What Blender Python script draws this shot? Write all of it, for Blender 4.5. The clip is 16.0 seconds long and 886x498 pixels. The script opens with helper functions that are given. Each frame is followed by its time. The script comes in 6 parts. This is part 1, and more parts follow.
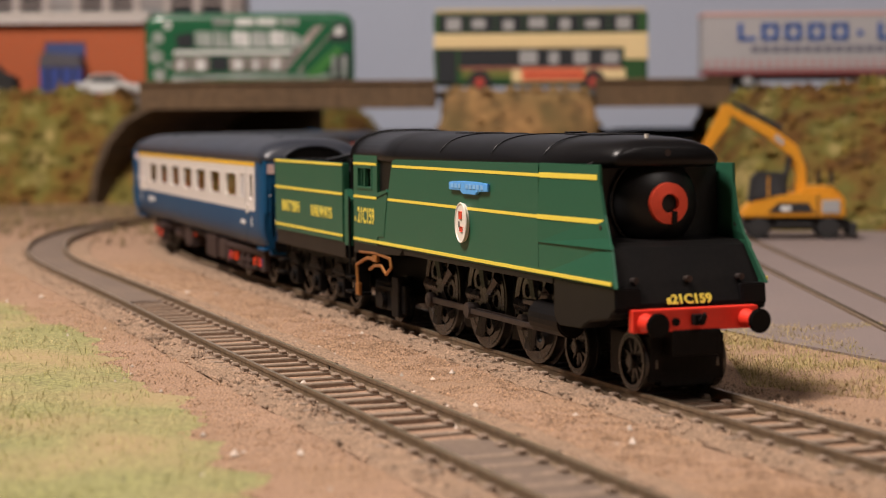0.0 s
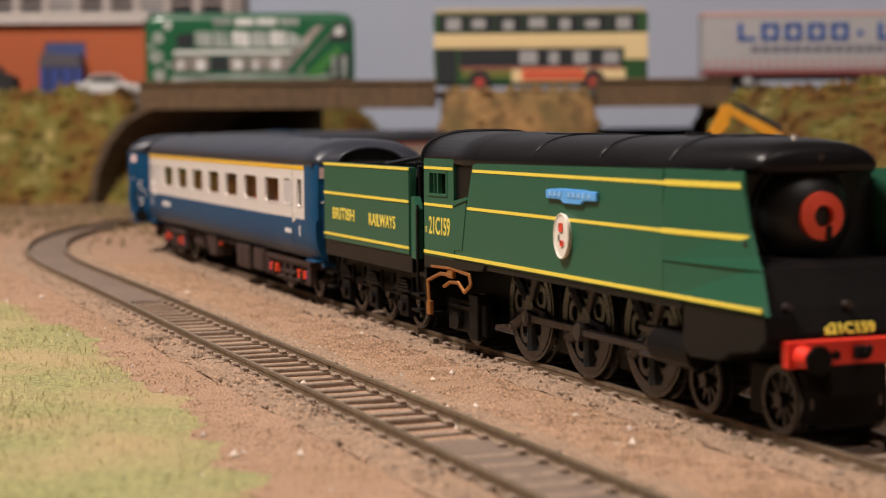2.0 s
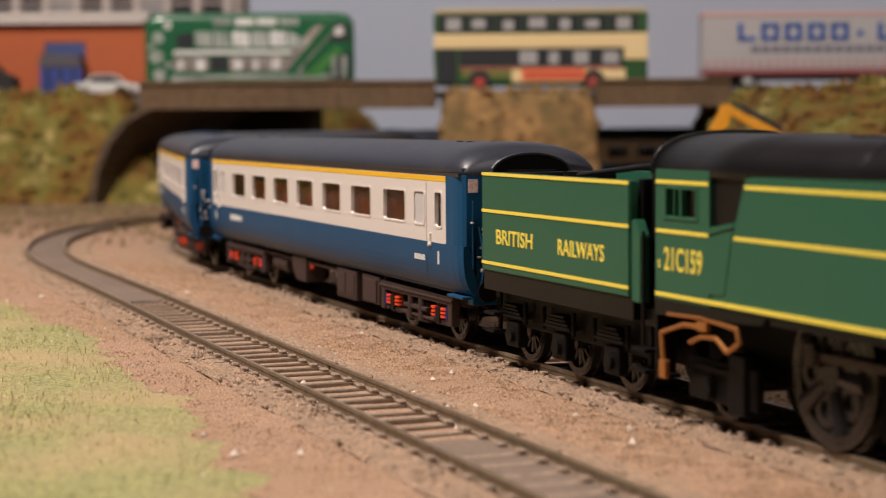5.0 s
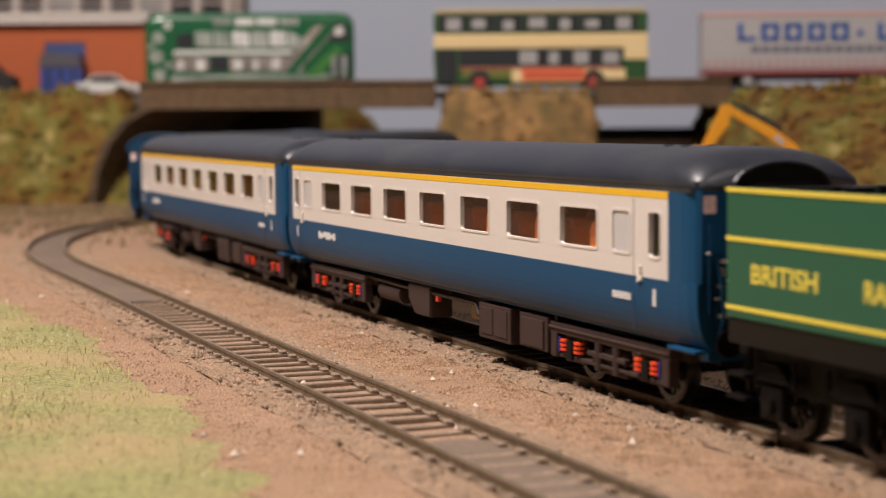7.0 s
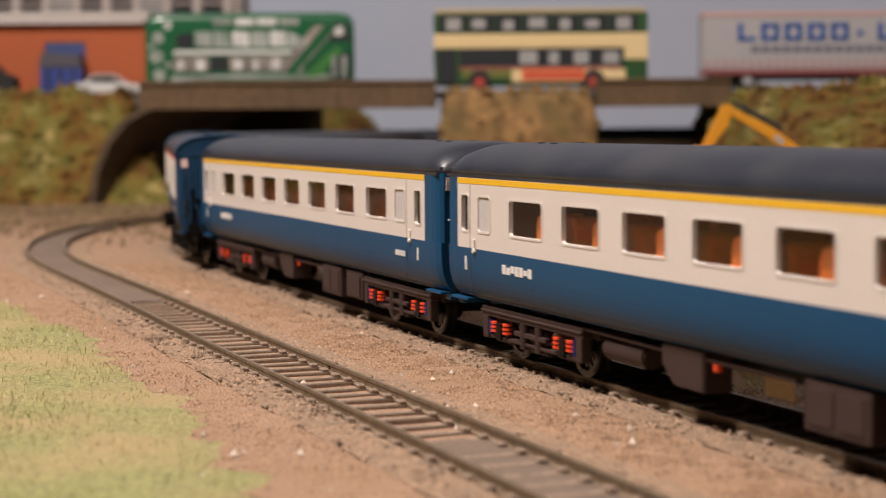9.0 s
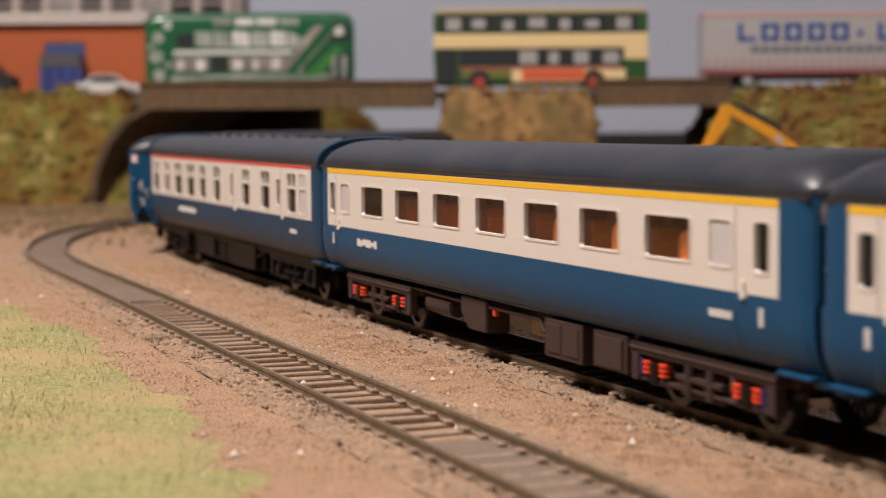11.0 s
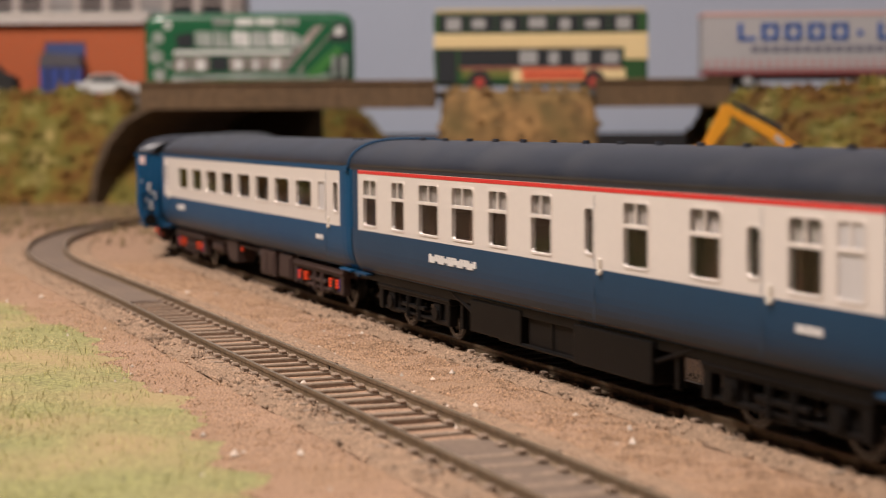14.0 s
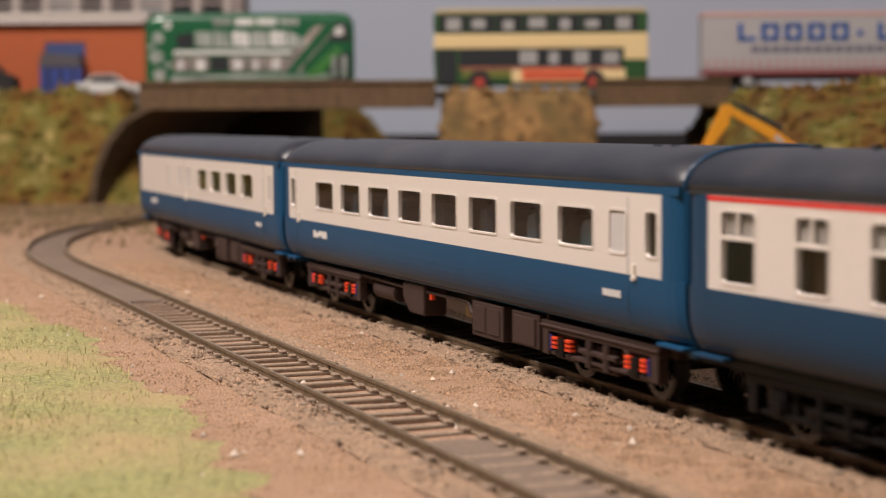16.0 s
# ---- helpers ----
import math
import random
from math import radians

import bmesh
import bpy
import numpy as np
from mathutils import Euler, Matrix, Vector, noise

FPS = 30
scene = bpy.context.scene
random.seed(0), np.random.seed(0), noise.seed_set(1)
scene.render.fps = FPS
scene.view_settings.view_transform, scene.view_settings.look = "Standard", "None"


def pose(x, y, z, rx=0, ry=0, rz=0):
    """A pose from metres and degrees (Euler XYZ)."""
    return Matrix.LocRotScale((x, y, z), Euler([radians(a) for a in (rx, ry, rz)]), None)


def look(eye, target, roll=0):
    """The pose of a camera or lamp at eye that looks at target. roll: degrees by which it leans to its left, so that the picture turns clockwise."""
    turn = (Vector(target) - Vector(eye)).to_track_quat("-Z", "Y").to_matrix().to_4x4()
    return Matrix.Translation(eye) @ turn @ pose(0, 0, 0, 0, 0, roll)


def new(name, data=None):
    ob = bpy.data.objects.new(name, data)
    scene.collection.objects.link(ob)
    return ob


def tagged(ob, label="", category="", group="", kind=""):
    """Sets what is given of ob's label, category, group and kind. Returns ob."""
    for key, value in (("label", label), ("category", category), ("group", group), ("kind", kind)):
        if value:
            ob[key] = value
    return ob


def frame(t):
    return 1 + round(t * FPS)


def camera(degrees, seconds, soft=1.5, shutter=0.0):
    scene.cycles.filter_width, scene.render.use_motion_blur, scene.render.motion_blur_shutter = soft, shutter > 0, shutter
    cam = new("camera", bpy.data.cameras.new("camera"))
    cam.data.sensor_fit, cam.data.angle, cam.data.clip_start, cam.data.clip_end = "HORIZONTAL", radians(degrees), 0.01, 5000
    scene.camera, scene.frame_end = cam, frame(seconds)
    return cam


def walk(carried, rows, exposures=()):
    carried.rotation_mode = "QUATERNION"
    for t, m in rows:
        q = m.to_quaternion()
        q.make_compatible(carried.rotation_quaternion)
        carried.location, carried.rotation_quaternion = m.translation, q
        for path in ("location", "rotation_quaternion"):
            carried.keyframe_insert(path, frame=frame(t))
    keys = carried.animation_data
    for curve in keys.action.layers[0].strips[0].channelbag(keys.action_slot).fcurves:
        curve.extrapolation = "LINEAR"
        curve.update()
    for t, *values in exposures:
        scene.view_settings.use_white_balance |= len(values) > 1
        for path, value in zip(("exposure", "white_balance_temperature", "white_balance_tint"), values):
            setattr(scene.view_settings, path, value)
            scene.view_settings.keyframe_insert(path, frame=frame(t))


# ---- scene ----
# The camera stands still beside the model railway; the world is at the models' own size (1:76), z = 0 is the rails' top.
cam = camera(27.7, 16.0, soft=1.0, shutter=0.5)
cam.data.dof.use_dof = True
cam.data.dof.focus_distance = 0.425
cam.data.dof.aperture_fstop = 23.0
EYE = (0.0, 0.0, 0.0549)
HERE = look(EYE, (0.0, 1.0, 0.0549 - math.tan(radians(4.04))), -0.36)
walk(cam, [(0.0, HERE), (16.0, HERE)])

# ---- light: a warm ceiling lamp over the layout's front, a fill lamp and a dim room ----
world = bpy.data.worlds.new("room_air")
scene.world = world
world.use_nodes = True
world.node_tree.nodes["Background"].inputs[0].default_value = (0.9, 0.87, 0.85, 1)
world.node_tree.nodes["Background"].inputs[1].default_value = 0.08
scene.view_settings.exposure = 0.0


def area_lamp(name, eye, target, sx, sy, watts, colour):
    d = bpy.data.lights.new(name, "AREA")
    d.shape, d.size, d.size_y, d.energy, d.color = "RECTANGLE", sx, sy, watts, colour
    ob = new(name, d)
    ob.matrix_world = look(eye, target)
    return ob


area_lamp("ceiling_or_fill_lamp", (-0.60, 0.24, 1.34), (0.0, 0.42, 0.0), 0.40, 0.40, 49.0, (1.0, 0.875, 0.805))
# weaker fill lamp, added to brighten the coach ends and the locomotive's front
area_lamp("ceiling_or_fill_lamp", (0.75, -0.45, 1.36), (0.3, 0.3, 0.0), 0.5, 0.5, 10.5, (1.0, 0.88, 0.82))


# ---- materials ----
def mat(name, colour, rough=0.5, metal=0.0, spread=0.12, scale=900.0, bump=0.15, stain=None, stain_scale=60.0, stain_amount=0.35, coat=0.0, island=0.0, distance=0.0002, gloss=0.5):
    """A surface with fine grain, broader stains and relief; scale is in cycles per metre."""
    m = bpy.data.materials.new(name)
    m.use_nodes = True
    nt = m.node_tree
    bs = nt.nodes["Principled BSDF"]
    co = nt.nodes.new("ShaderNodeTexCoord")
    fine = nt.nodes.new("ShaderNodeTexNoise")
    fine.inputs["Scale"].default_value, fine.inputs["Detail"].default_value = scale, 4.0
    broad = nt.nodes.new("ShaderNodeTexNoise")
    broad.inputs["Scale"].default_value, broad.inputs["Detail"].default_value = stain_scale, 5.0
    for n in (fine, broad):
        nt.links.new(co.outputs["Object"], n.inputs["Vector"])
    ramp = nt.nodes.new("ShaderNodeValToRGB")
    c = Vector(colour)
    lo, hi = c * (1 - spread), c * (1 + spread)
    ramp.color_ramp.elements[0].position, ramp.color_ramp.elements[1].position = 0.3, 0.7
    ramp.color_ramp.elements[0].color, ramp.color_ramp.elements[1].color = (*lo, 1), (*[min(v, 0.95) for v in hi], 1)
    nt.links.new(fine.outputs["Fac"], ramp.inputs["Fac"])
    out = ramp.outputs["Color"]
    if stain is not None:
        r2 = nt.nodes.new("ShaderNodeValToRGB")
        r2.color_ramp.elements[0].position, r2.color_ramp.elements[1].position = 0.42, 0.68
        r2.color_ramp.elements[0].color, r2.color_ramp.elements[1].color = (0, 0, 0, 1), (stain_amount,) * 3 + (1,)
        nt.links.new(broad.outputs["Fac"], r2.inputs["Fac"])
        mix = nt.nodes.new("ShaderNodeMixRGB")
        mix.inputs["Color2"].default_value = (*stain, 1)
        nt.links.new(r2.outputs["Color"], mix.inputs["Fac"])
        nt.links.new(out, mix.inputs["Color1"])
        out = mix.outputs["Color"]
    if island:
        geo = nt.nodes.new("ShaderNodeNewGeometry")
        mr = nt.nodes.new("ShaderNodeMapRange")
        mr.inputs["To Min"].default_value, mr.inputs["To Max"].default_value = 1 - island, 1 + island
        nt.links.new(geo.outputs["Random Per Island"], mr.inputs["Value"])
        mul = nt.nodes.new("ShaderNodeVectorMath")
        mul.operation = "SCALE"
        nt.links.new(out, mul.inputs[0])
        nt.links.new(mr.outputs["Result"], mul.inputs["Scale"])
        out = mul.outputs["Vector"]
    nt.links.new(out, bs.inputs["Base Color"])
    bs.inputs["Roughness"].default_value, bs.inputs["Metallic"].default_value = rough, metal
    bs.inputs["Coat Weight"].default_value = coat
    bs.inputs["Specular IOR Level"].default_value = gloss
    rr = nt.nodes.new("ShaderNodeMapRange")
    rr.inputs["To Min"].default_value, rr.inputs["To Max"].default_value = max(rough - 0.08, 0.02), min(rough + 0.08, 1)
    nt.links.new(broad.outputs["Fac"], rr.inputs["Value"])
    nt.links.new(rr.outputs["Result"], bs.inputs["Roughness"])
    if bump:
        b = nt.nodes.new("ShaderNodeBump")
        b.inputs["Strength"].default_value, b.inputs["Distance"].default_value = bump, distance
        nt.links.new(fine.outputs["Fac"], b.inputs["Height"])
        nt.links.new(b.outputs["Normal"], bs.inputs["Normal"])
    return m


def glass(name, tint=(0.9, 0.9, 0.9), rough=0.02):
    m = bpy.data.materials.new(name)
    m.use_nodes = True
    b = m.node_tree.nodes["Principled BSDF"]
    b.inputs["Base Color"].default_value = (*tint, 1)
    b.inputs["Transmission Weight"].default_value = 1.0
    b.inputs["Roughness"].default_value, b.inputs["IOR"].default_value = rough, 1.14
    return m


M_GREEN = mat("malachite_green_paint", (0.021, 0.096, 0.055), 0.36, spread=0.03, bump=0.03, stain=(0.026, 0.108, 0.058), stain_scale=25, stain_amount=0.3, gloss=0.3)
M_BLACK = mat("satin_black_paint", (0.0055, 0.0052, 0.0058), 0.36, spread=0.1, bump=0.04, stain=(0.010, 0.0095, 0.010), stain_scale=40, stain_amount=0.3, gloss=0.2)
M_SOOT = mat("matt_smokebox_black", (0.009, 0.0086, 0.009), 0.42, spread=0.15, bump=0.05, gloss=0.35)
M_FRAME = mat("black_moulded_plastic", (0.007, 0.0065, 0.0065), 0.42, spread=0.2, bump=0.1, stain=(0.018, 0.014, 0.012), stain_scale=120, stain_amount=0.2, gloss=0.08)
M_WHEEL = mat("glossy_black_wheel_plastic", (0.010, 0.010, 0.011), 0.26, spread=0.15, bump=0.06, stain=(0.022, 0.020, 0.020), stain_scale=200, stain_amount=0.4, gloss=0.6)
M_YELLOW = mat("yellow_lining", (0.80, 0.64, 0.08), 0.45, spread=0.03, bump=0.03)
M_RED = mat("signal_red_paint", (0.72, 0.035, 0.018), 0.42, spread=0.05, bump=0.05)
M_RING = mat("orange_red_paint", (0.72, 0.075, 0.035), 0.45, spread=0.04, bump=0.04)
M_NAMEPLATE = mat("sky_blue_enamel", (0.11, 0.38, 0.80), 0.4, spread=0.08, bump=0.1)
M_IVORY = mat("ivory_enamel", (0.75, 0.70, 0.62), 0.4, spread=0.05, bump=0.05)
M_COPPER = mat("copper_pipe", (0.55, 0.24, 0.075), 0.35, metal=0.75, spread=0.15, bump=0.1)
M_STEEL = mat("dull_steel", (0.075, 0.06, 0.056), 0.42, metal=0.7, spread=0.2, bump=0.1, stain=(0.06, 0.035, 0.02), stain_scale=150)
M_TYRE = mat("worn_wheel_steel", (0.11, 0.105, 0.10), 0.28, metal=0.9, spread=0.1, bump=0.05)
M_GREY = mat("dark_grey_moulding", (0.22, 0.20, 0.18), 0.5, spread=0.1)
M_BLUE = mat("rail_blue_paint", (0.0085, 0.063, 0.146), 0.40, spread=0.04, bump=0.03, stain=(0.0085, 0.050, 0.130), stain_scale=20, stain_amount=0.4, gloss=0.17)
M_NAVY = mat("dark_rail_blue_paint", (0.009, 0.043, 0.096), 0.42, spread=0.05, bump=0.04, stain=(0.011, 0.040, 0.082), stain_scale=25, stain_amount=0.4, gloss=0.25)
M_CREAM = mat("pale_grey_paint", (0.66, 0.605, 0.565), 0.42, spread=0.02, bump=0.03, stain=(0.62, 0.565, 0.52), stain_scale=25, stain_amount=0.4)
M_ROOF = mat("slate_grey_roof_paint", (0.019, 0.023, 0.034), 0.40, spread=0.15, bump=0.08, stain=(0.050, 0.051, 0.058), stain_scale=55, stain_amount=0.5)
M_BROWN = mat("chocolate_brown_plastic", (0.048, 0.030, 0.027), 0.55, spread=0.12, bump=0.1, stain=(0.065, 0.044, 0.04), stain_scale=90, gloss=0.2)
M_STRIPE = mat("cantrail_yellow", (0.78, 0.45, 0.02), 0.42, spread=0.03, bump=0.02)
M_REDLINE = mat("cantrail_red", (0.62, 0.03, 0.03), 0.42, spread=0.03, bump=0.02)
M_ORANGE = mat("orange_seat_plastic", (0.76, 0.20, 0.03), 0.6, spread=0.1)
M_TEAL = mat("blue_grey_seat_plastic", (0.05, 0.085, 0.11), 0.6, spread=0.1)
M_TRIM = mat("brown_interior_plastic", (0.075, 0.032, 0.016), 0.6, spread=0.1)
M_AXLE = mat("orange_red_axlebox_paint", (0.85, 0.075, 0.02), 0.45, spread=0.05)
M_ULTRA = mat("bright_blue_paint", (0.015, 0.03, 0.22), 0.45, spread=0.05)
M_WHITE = mat("white_print", (0.72, 0.70, 0.68), 0.5, spread=0.03, bump=0.02)
M_PINK = mat("white_and_red_label_print", (0.74, 0.55, 0.52), 0.5, spread=0.25, scale=2200)
M_GLASS = glass("clear_glazing")
M_FROST = mat("frosted_glazing", (0.52, 0.50, 0.50), 0.35, spread=0.04, bump=0.04)


# ---- building helpers; millimetres in, metres out ----
def part(name, bm, material, parent, label="", smooth=False, at=None):
    """Links a bmesh, drawn in millimetres, as one mesh object under a thing or a part."""
    bmesh.ops.scale(bm, vec=(0.001,) * 3, verts=bm.verts)
    me = bpy.data.meshes.new(name)
    bm.to_mesh(me)
    bm.free()
    for mm in material if isinstance(material, (list, tuple)) else [material]:
        me.materials.append(mm)
    if smooth:
        for f in me.polygons:
            f.use_smooth = True
    ob = new(name, me)
    if parent is not None:
        ob.parent = parent
    if at is not None:
        ob.matrix_basis = at
    if material is M_GLASS:
        ob.visible_shadow = False
    if label:
        tagged(ob, label)
    return ob


def empty(name, m=None):
    ob = new(name)
    if m is not None:
        ob.matrix_basis = m
    return ob


def box(x0, x1, y0, y1, z0, z1, bevel=0.0, bm=None, seg=2):
    own = bmesh.new()
    bmesh.ops.create_cube(own, size=1.0, matrix=Matrix.Translation(((x0 + x1) / 2, (y0 + y1) / 2, (z0 + z1) / 2)) @ Matrix.Diagonal((abs(x1 - x0), abs(y1 - y0), abs(z1 - z0), 1)))
    if bevel:
        bmesh.ops.bevel(own, geom=own.edges[:], offset=bevel, segments=seg, affect="EDGES", profile=0.6)
    return joined(bm, own)


def joined(bm, own):
    """Adds the bmesh own to bm, and returns bm; with no bm, returns own."""
    if bm is None:
        return own
    me = bpy.data.meshes.new("joint")
    own.to_mesh(me)
    own.free()
    bm.from_mesh(me)
    bpy.data.meshes.remove(me)
    return bm


def rod(p, q, r, bm=None, seg=12, r2=None, bevel=0.0):
    """A round bar from p to q."""
    own = bmesh.new()
    p, q = Vector(p), Vector(q)
    d = q - p
    m = Matrix.Translation((p + q) / 2) @ d.to_track_quat("Z", "Y").to_matrix().to_4x4()
    bmesh.ops.create_cone(own, cap_ends=True, segments=seg, radius1=r, radius2=r if r2 is None else r2, depth=d.length, matrix=m)
    if bevel:
        bmesh.ops.bevel(own, geom=[e for e in own.edges if len(e.link_faces) == 2 and any(len(f.verts) > 4 for f in e.link_faces)], offset=bevel, segments=2, affect="EDGES")
    return joined(bm, own)


def pipe(points, r, bm=None, seg=8):
    for a, b in zip(points, points[1:]):
        bm = rod(a, b, r, bm, seg)
        own = bmesh.new()
        bmesh.ops.create_icosphere(own, subdivisions=1, radius=r * 1.02, matrix=Matrix.Translation(b))
        bm = joined(bm, own)
    return bm


def prism(outline, y0, y1, axis="y", bm=None, bevel=0.0):
    """An outline of (a, b) pairs, drawn out from y0 to y1 along the axis: a, b are x, z for y; y, z for x; x, y for z."""
    own = bmesh.new()
    put = {"y": lambda a, b, c: (a, c, b), "x": lambda a, b, c: (c, a, b), "z": lambda a, b, c: (a, b, c)}[axis]
    lo = [own.verts.new(put(a, b, y0)) for a, b in outline]
    hi = [own.verts.new(put(a, b, y1)) for a, b in outline]
    n = len(outline)
    own.faces.new(lo)
    own.faces.new(hi[::-1])
    for i in range(n):
        own.faces.new((lo[i], hi[i], hi[(i + 1) % n], lo[(i + 1) % n]))
    bmesh.ops.recalc_face_normals(own, faces=own.faces)
    if bevel:
        bmesh.ops.bevel(own, geom=own.edges[:], offset=bevel, segments=2, affect="EDGES")
    return joined(bm, own)


def loft(sections, closed=True, caps=True, bm=None):
    """A skin over sections, each a list of as many points."""
    own = bmesh.new()
    rows = [[own.verts.new(p) for p in s] for s in sections]
    n = len(rows[0])
    for a, b in zip(rows, rows[1:]):
        for i in range(n if closed else n - 1):
            j = (i + 1) % n
            own.faces.new((a[i], a[j], b[j], b[i]))
    if caps:
        own.faces.new(rows[0][::-1])
        own.faces.new(rows[-1])
    bmesh.ops.recalc_face_normals(own, faces=own.faces)
    return joined(bm, own)


def rounded(w, h, r, n=4):
    """The outline of a rectangle with round corners about the origin."""
    pts = []
    for cx, cy, a0 in ((w / 2 - r, h / 2 - r, 0), (-w / 2 + r, h / 2 - r, 90), (-w / 2 + r, -h / 2 + r, 180), (w / 2 - r, -h / 2 + r, 270)):
        for i in range(n + 1):
            a = radians(a0 + 90 * i / n)
            pts.append((cx + r * math.cos(a), cy + r * math.sin(a)))
    return pts


def wall_with_holes(x0, x1, z0, z1, holes, y0, y1):
    """A wall between y0 and y1 with true openings (x0, x1, z0, z1)."""
    own = bmesh.new()
    xs = sorted({x0, x1, *[h[0] for h in holes], *[h[1] for h in holes]})
    zs = sorted({z0, z1, *[h[2] for h in holes], *[h[3] for h in holes]})
    solid = {}
    for i in range(len(xs) - 1):
        for k in range(len(zs) - 1):
            cx, cz = (xs[i] + xs[i + 1]) / 2, (zs[k] + zs[k + 1]) / 2
            solid[i, k] = not any(h[0] < cx < h[1] and h[2] < cz < h[3] for h in holes)
    vs = {}

    def v(x, y, z):
        key = (x, y, z)
        if key not in vs:
            vs[key] = own.verts.new(key)
        return vs[key]

    for (i, k), s in solid.items():
        if not s:
            continue
        a, b, c, d = xs[i], xs[i + 1], zs[k], zs[k + 1]
        for y in (y0, y1):
            own.faces.new((v(a, y, c), v(b, y, c), v(b, y, d), v(a, y, d)))
        for (di, dk), (p, q) in (((-1, 0), ((a, c), (a, d))), ((1, 0), ((b, c), (b, d))), ((0, -1), ((a, c), (b, c))), ((0, 1), ((a, d), (b, d)))):
            if not solid.get((i + di, k + dk), False):
                own.faces.new((v(p[0], y0, p[1]), v(q[0], y0, q[1]), v(q[0], y1, q[1]), v(p[0], y1, p[1])))
    bmesh.ops.recalc_face_normals(own, faces=own.faces)
    return own


def words(name, text, size, material, parent, m, squeeze=1.0, depth=0.05, weight=0.0, label=""):
    """Raised lettering in the built-in font, as a mesh; m places its left end in the parent's space, in metres."""
    cu = bpy.data.curves.new(name, "FONT")
    cu.body, cu.size, cu.extrude, cu.offset = text, size, depth, weight
    cu.resolution_u = 3
    tmp = bpy.data.objects.new(name, cu)
    scene.collection.objects.link(tmp)
    me = bpy.data.meshes.new_from_object(tmp.evaluated_get(bpy.context.evaluated_depsgraph_get()))
    bpy.data.objects.remove(tmp)
    me.transform(Matrix.Diagonal((0.001 * squeeze, 0.001, 0.001, 1)))
    me.materials.clear()
    me.materials.append(material)
    ob = new(name, me)
    ob.parent = parent
    ob.matrix_basis = m
    if label:
        tagged(ob, label)
    return ob


SIDE = Matrix(((1, 0, 0, 0), (0, 0, -1, 0), (0, 1, 0, 0), (0, 0, 0, 1)))  # lettering upright on the side that faces -y


def on_side(x, y, z):
    return Matrix.Translation((x * 0.001, y * 0.001, z * 0.001)) @ SIDE


# ---- the track's plan: bends along its length, from the far loop to the camera's side ----
BEND = [(-2.4, 0.0), (-1.13, 0.0), (-1.10, 3.5), (-0.84, 3.5), (-0.80, 1.2), (-0.69, 1.2), (-0.65, 2.1), (-0.575, 2.75), (-0.5, 2.59), (-0.425, 1.49), (-0.35, 0.0), (-0.25, -0.1), (-0.15, 0.24), (0.0, -0.097), (0.15, 0.25), (0.3, 0.48), (0.5, 0.59), (1.4, 0.59)]
PLAN_S = np.arange(-2.4, 1.4001, 0.004)


def lay_plan():
    k = np.interp(PLAN_S, [b[0] for b in BEND], [b[1] for b in BEND])
    turn = np.concatenate([[0], np.cumsum((k[1:] + k[:-1]) * 0.002)])
    i0 = int(np.argmin(abs(PLAN_S)))
    turn = turn - turn[i0] + radians(-68.69)
    c, s = np.cos(turn), np.sin(turn)
    x = np.concatenate([[0], np.cumsum((c[1:] + c[:-1]) * 0.002)])
    y = np.concatenate([[0], np.cumsum((s[1:] + s[:-1]) * 0.002)])
    return x - x[i0] + 0.04977, y - y[i0] + 0.35924, turn


PLAN_X, PLAN_Y, PLAN_A = lay_plan()


def on_track(s, off=0.0):
    """The place and heading of the train's track s metres along it, off metres to its left."""
    a = float(np.interp(s, PLAN_S, PLAN_A))
    return float(np.interp(s, PLAN_S, PLAN_X)) - off * math.sin(a), float(np.interp(s, PLAN_S, PLAN_Y)) + off * math.cos(a), a


# ---- the train ----
def ring(cx, cz, r_out, r_in, y0, y1, seg=28, bm=None):
    """A flat ring in the x-z plane, with depth from y0 to y1."""
    s = []
    for r, y in ((r_out, y0), (r_out, y1), (r_in, y1), (r_in, y0), (r_out, y0)):
        s.append([(cx + r * math.cos(2 * math.pi * i / seg), y, cz + r * math.sin(2 * math.pi * i / seg)) for i in range(seg)])
    return loft(s, closed=True, caps=False, bm=bm)


def one_wheel(r, s, spokes, boxpok):
    """One wheel's centre on the side s."""
    bm = ring(0, 0, r * 0.93, r * 0.78, s * 7.3, s * 9.4)
    bm = rod((0, s * 7.2, 0), (0, s * 9.9, 0), r * 0.24, bm, 16, bevel=0.2)
    if boxpok:
        own = bmesh.new()
        bmesh.ops.create_cone(own, cap_ends=True, segments=24, radius1=r * 0.8, radius2=r * 0.8, depth=0.9, matrix=Matrix.Translation((0, s * 8.1, 0)) @ pose(0, 0, 0, 90))
        bm = joined(bm, own)
        for i in range(5):
            a = 2 * math.pi * (i + 0.5) / 5
            bm = ring(r * 0.5 * math.cos(a), r * 0.5 * math.sin(a), r * 0.25, r * 0.13, s * 8.4, s * 9.25, 14, bm)
            a = 2 * math.pi * i / 5
            bm = rod((r * 0.2 * math.cos(a), s * 8.7, r * 0.2 * math.sin(a)), (r * 0.8 * math.cos(a), s * 8.7, r * 0.8 * math.sin(a)), r * 0.12, bm, 8, r2=r * 0.17)
        bm = box(-r * 0.42, r * 0.42, s * 8.0, s * 9.3, -r * 0.8, -r * 0.6, 0.3, bm)
    else:
        for i in range(spokes):
            a = 2 * math.pi * i / spokes
            bm = rod((r * 0.2 * math.cos(a), s * 8.3, r * 0.2 * math.sin(a)), (r * 0.8 * math.cos(a), s * 8.3, r * 0.8 * math.sin(a)), 0.55, bm, 6)
    return bm


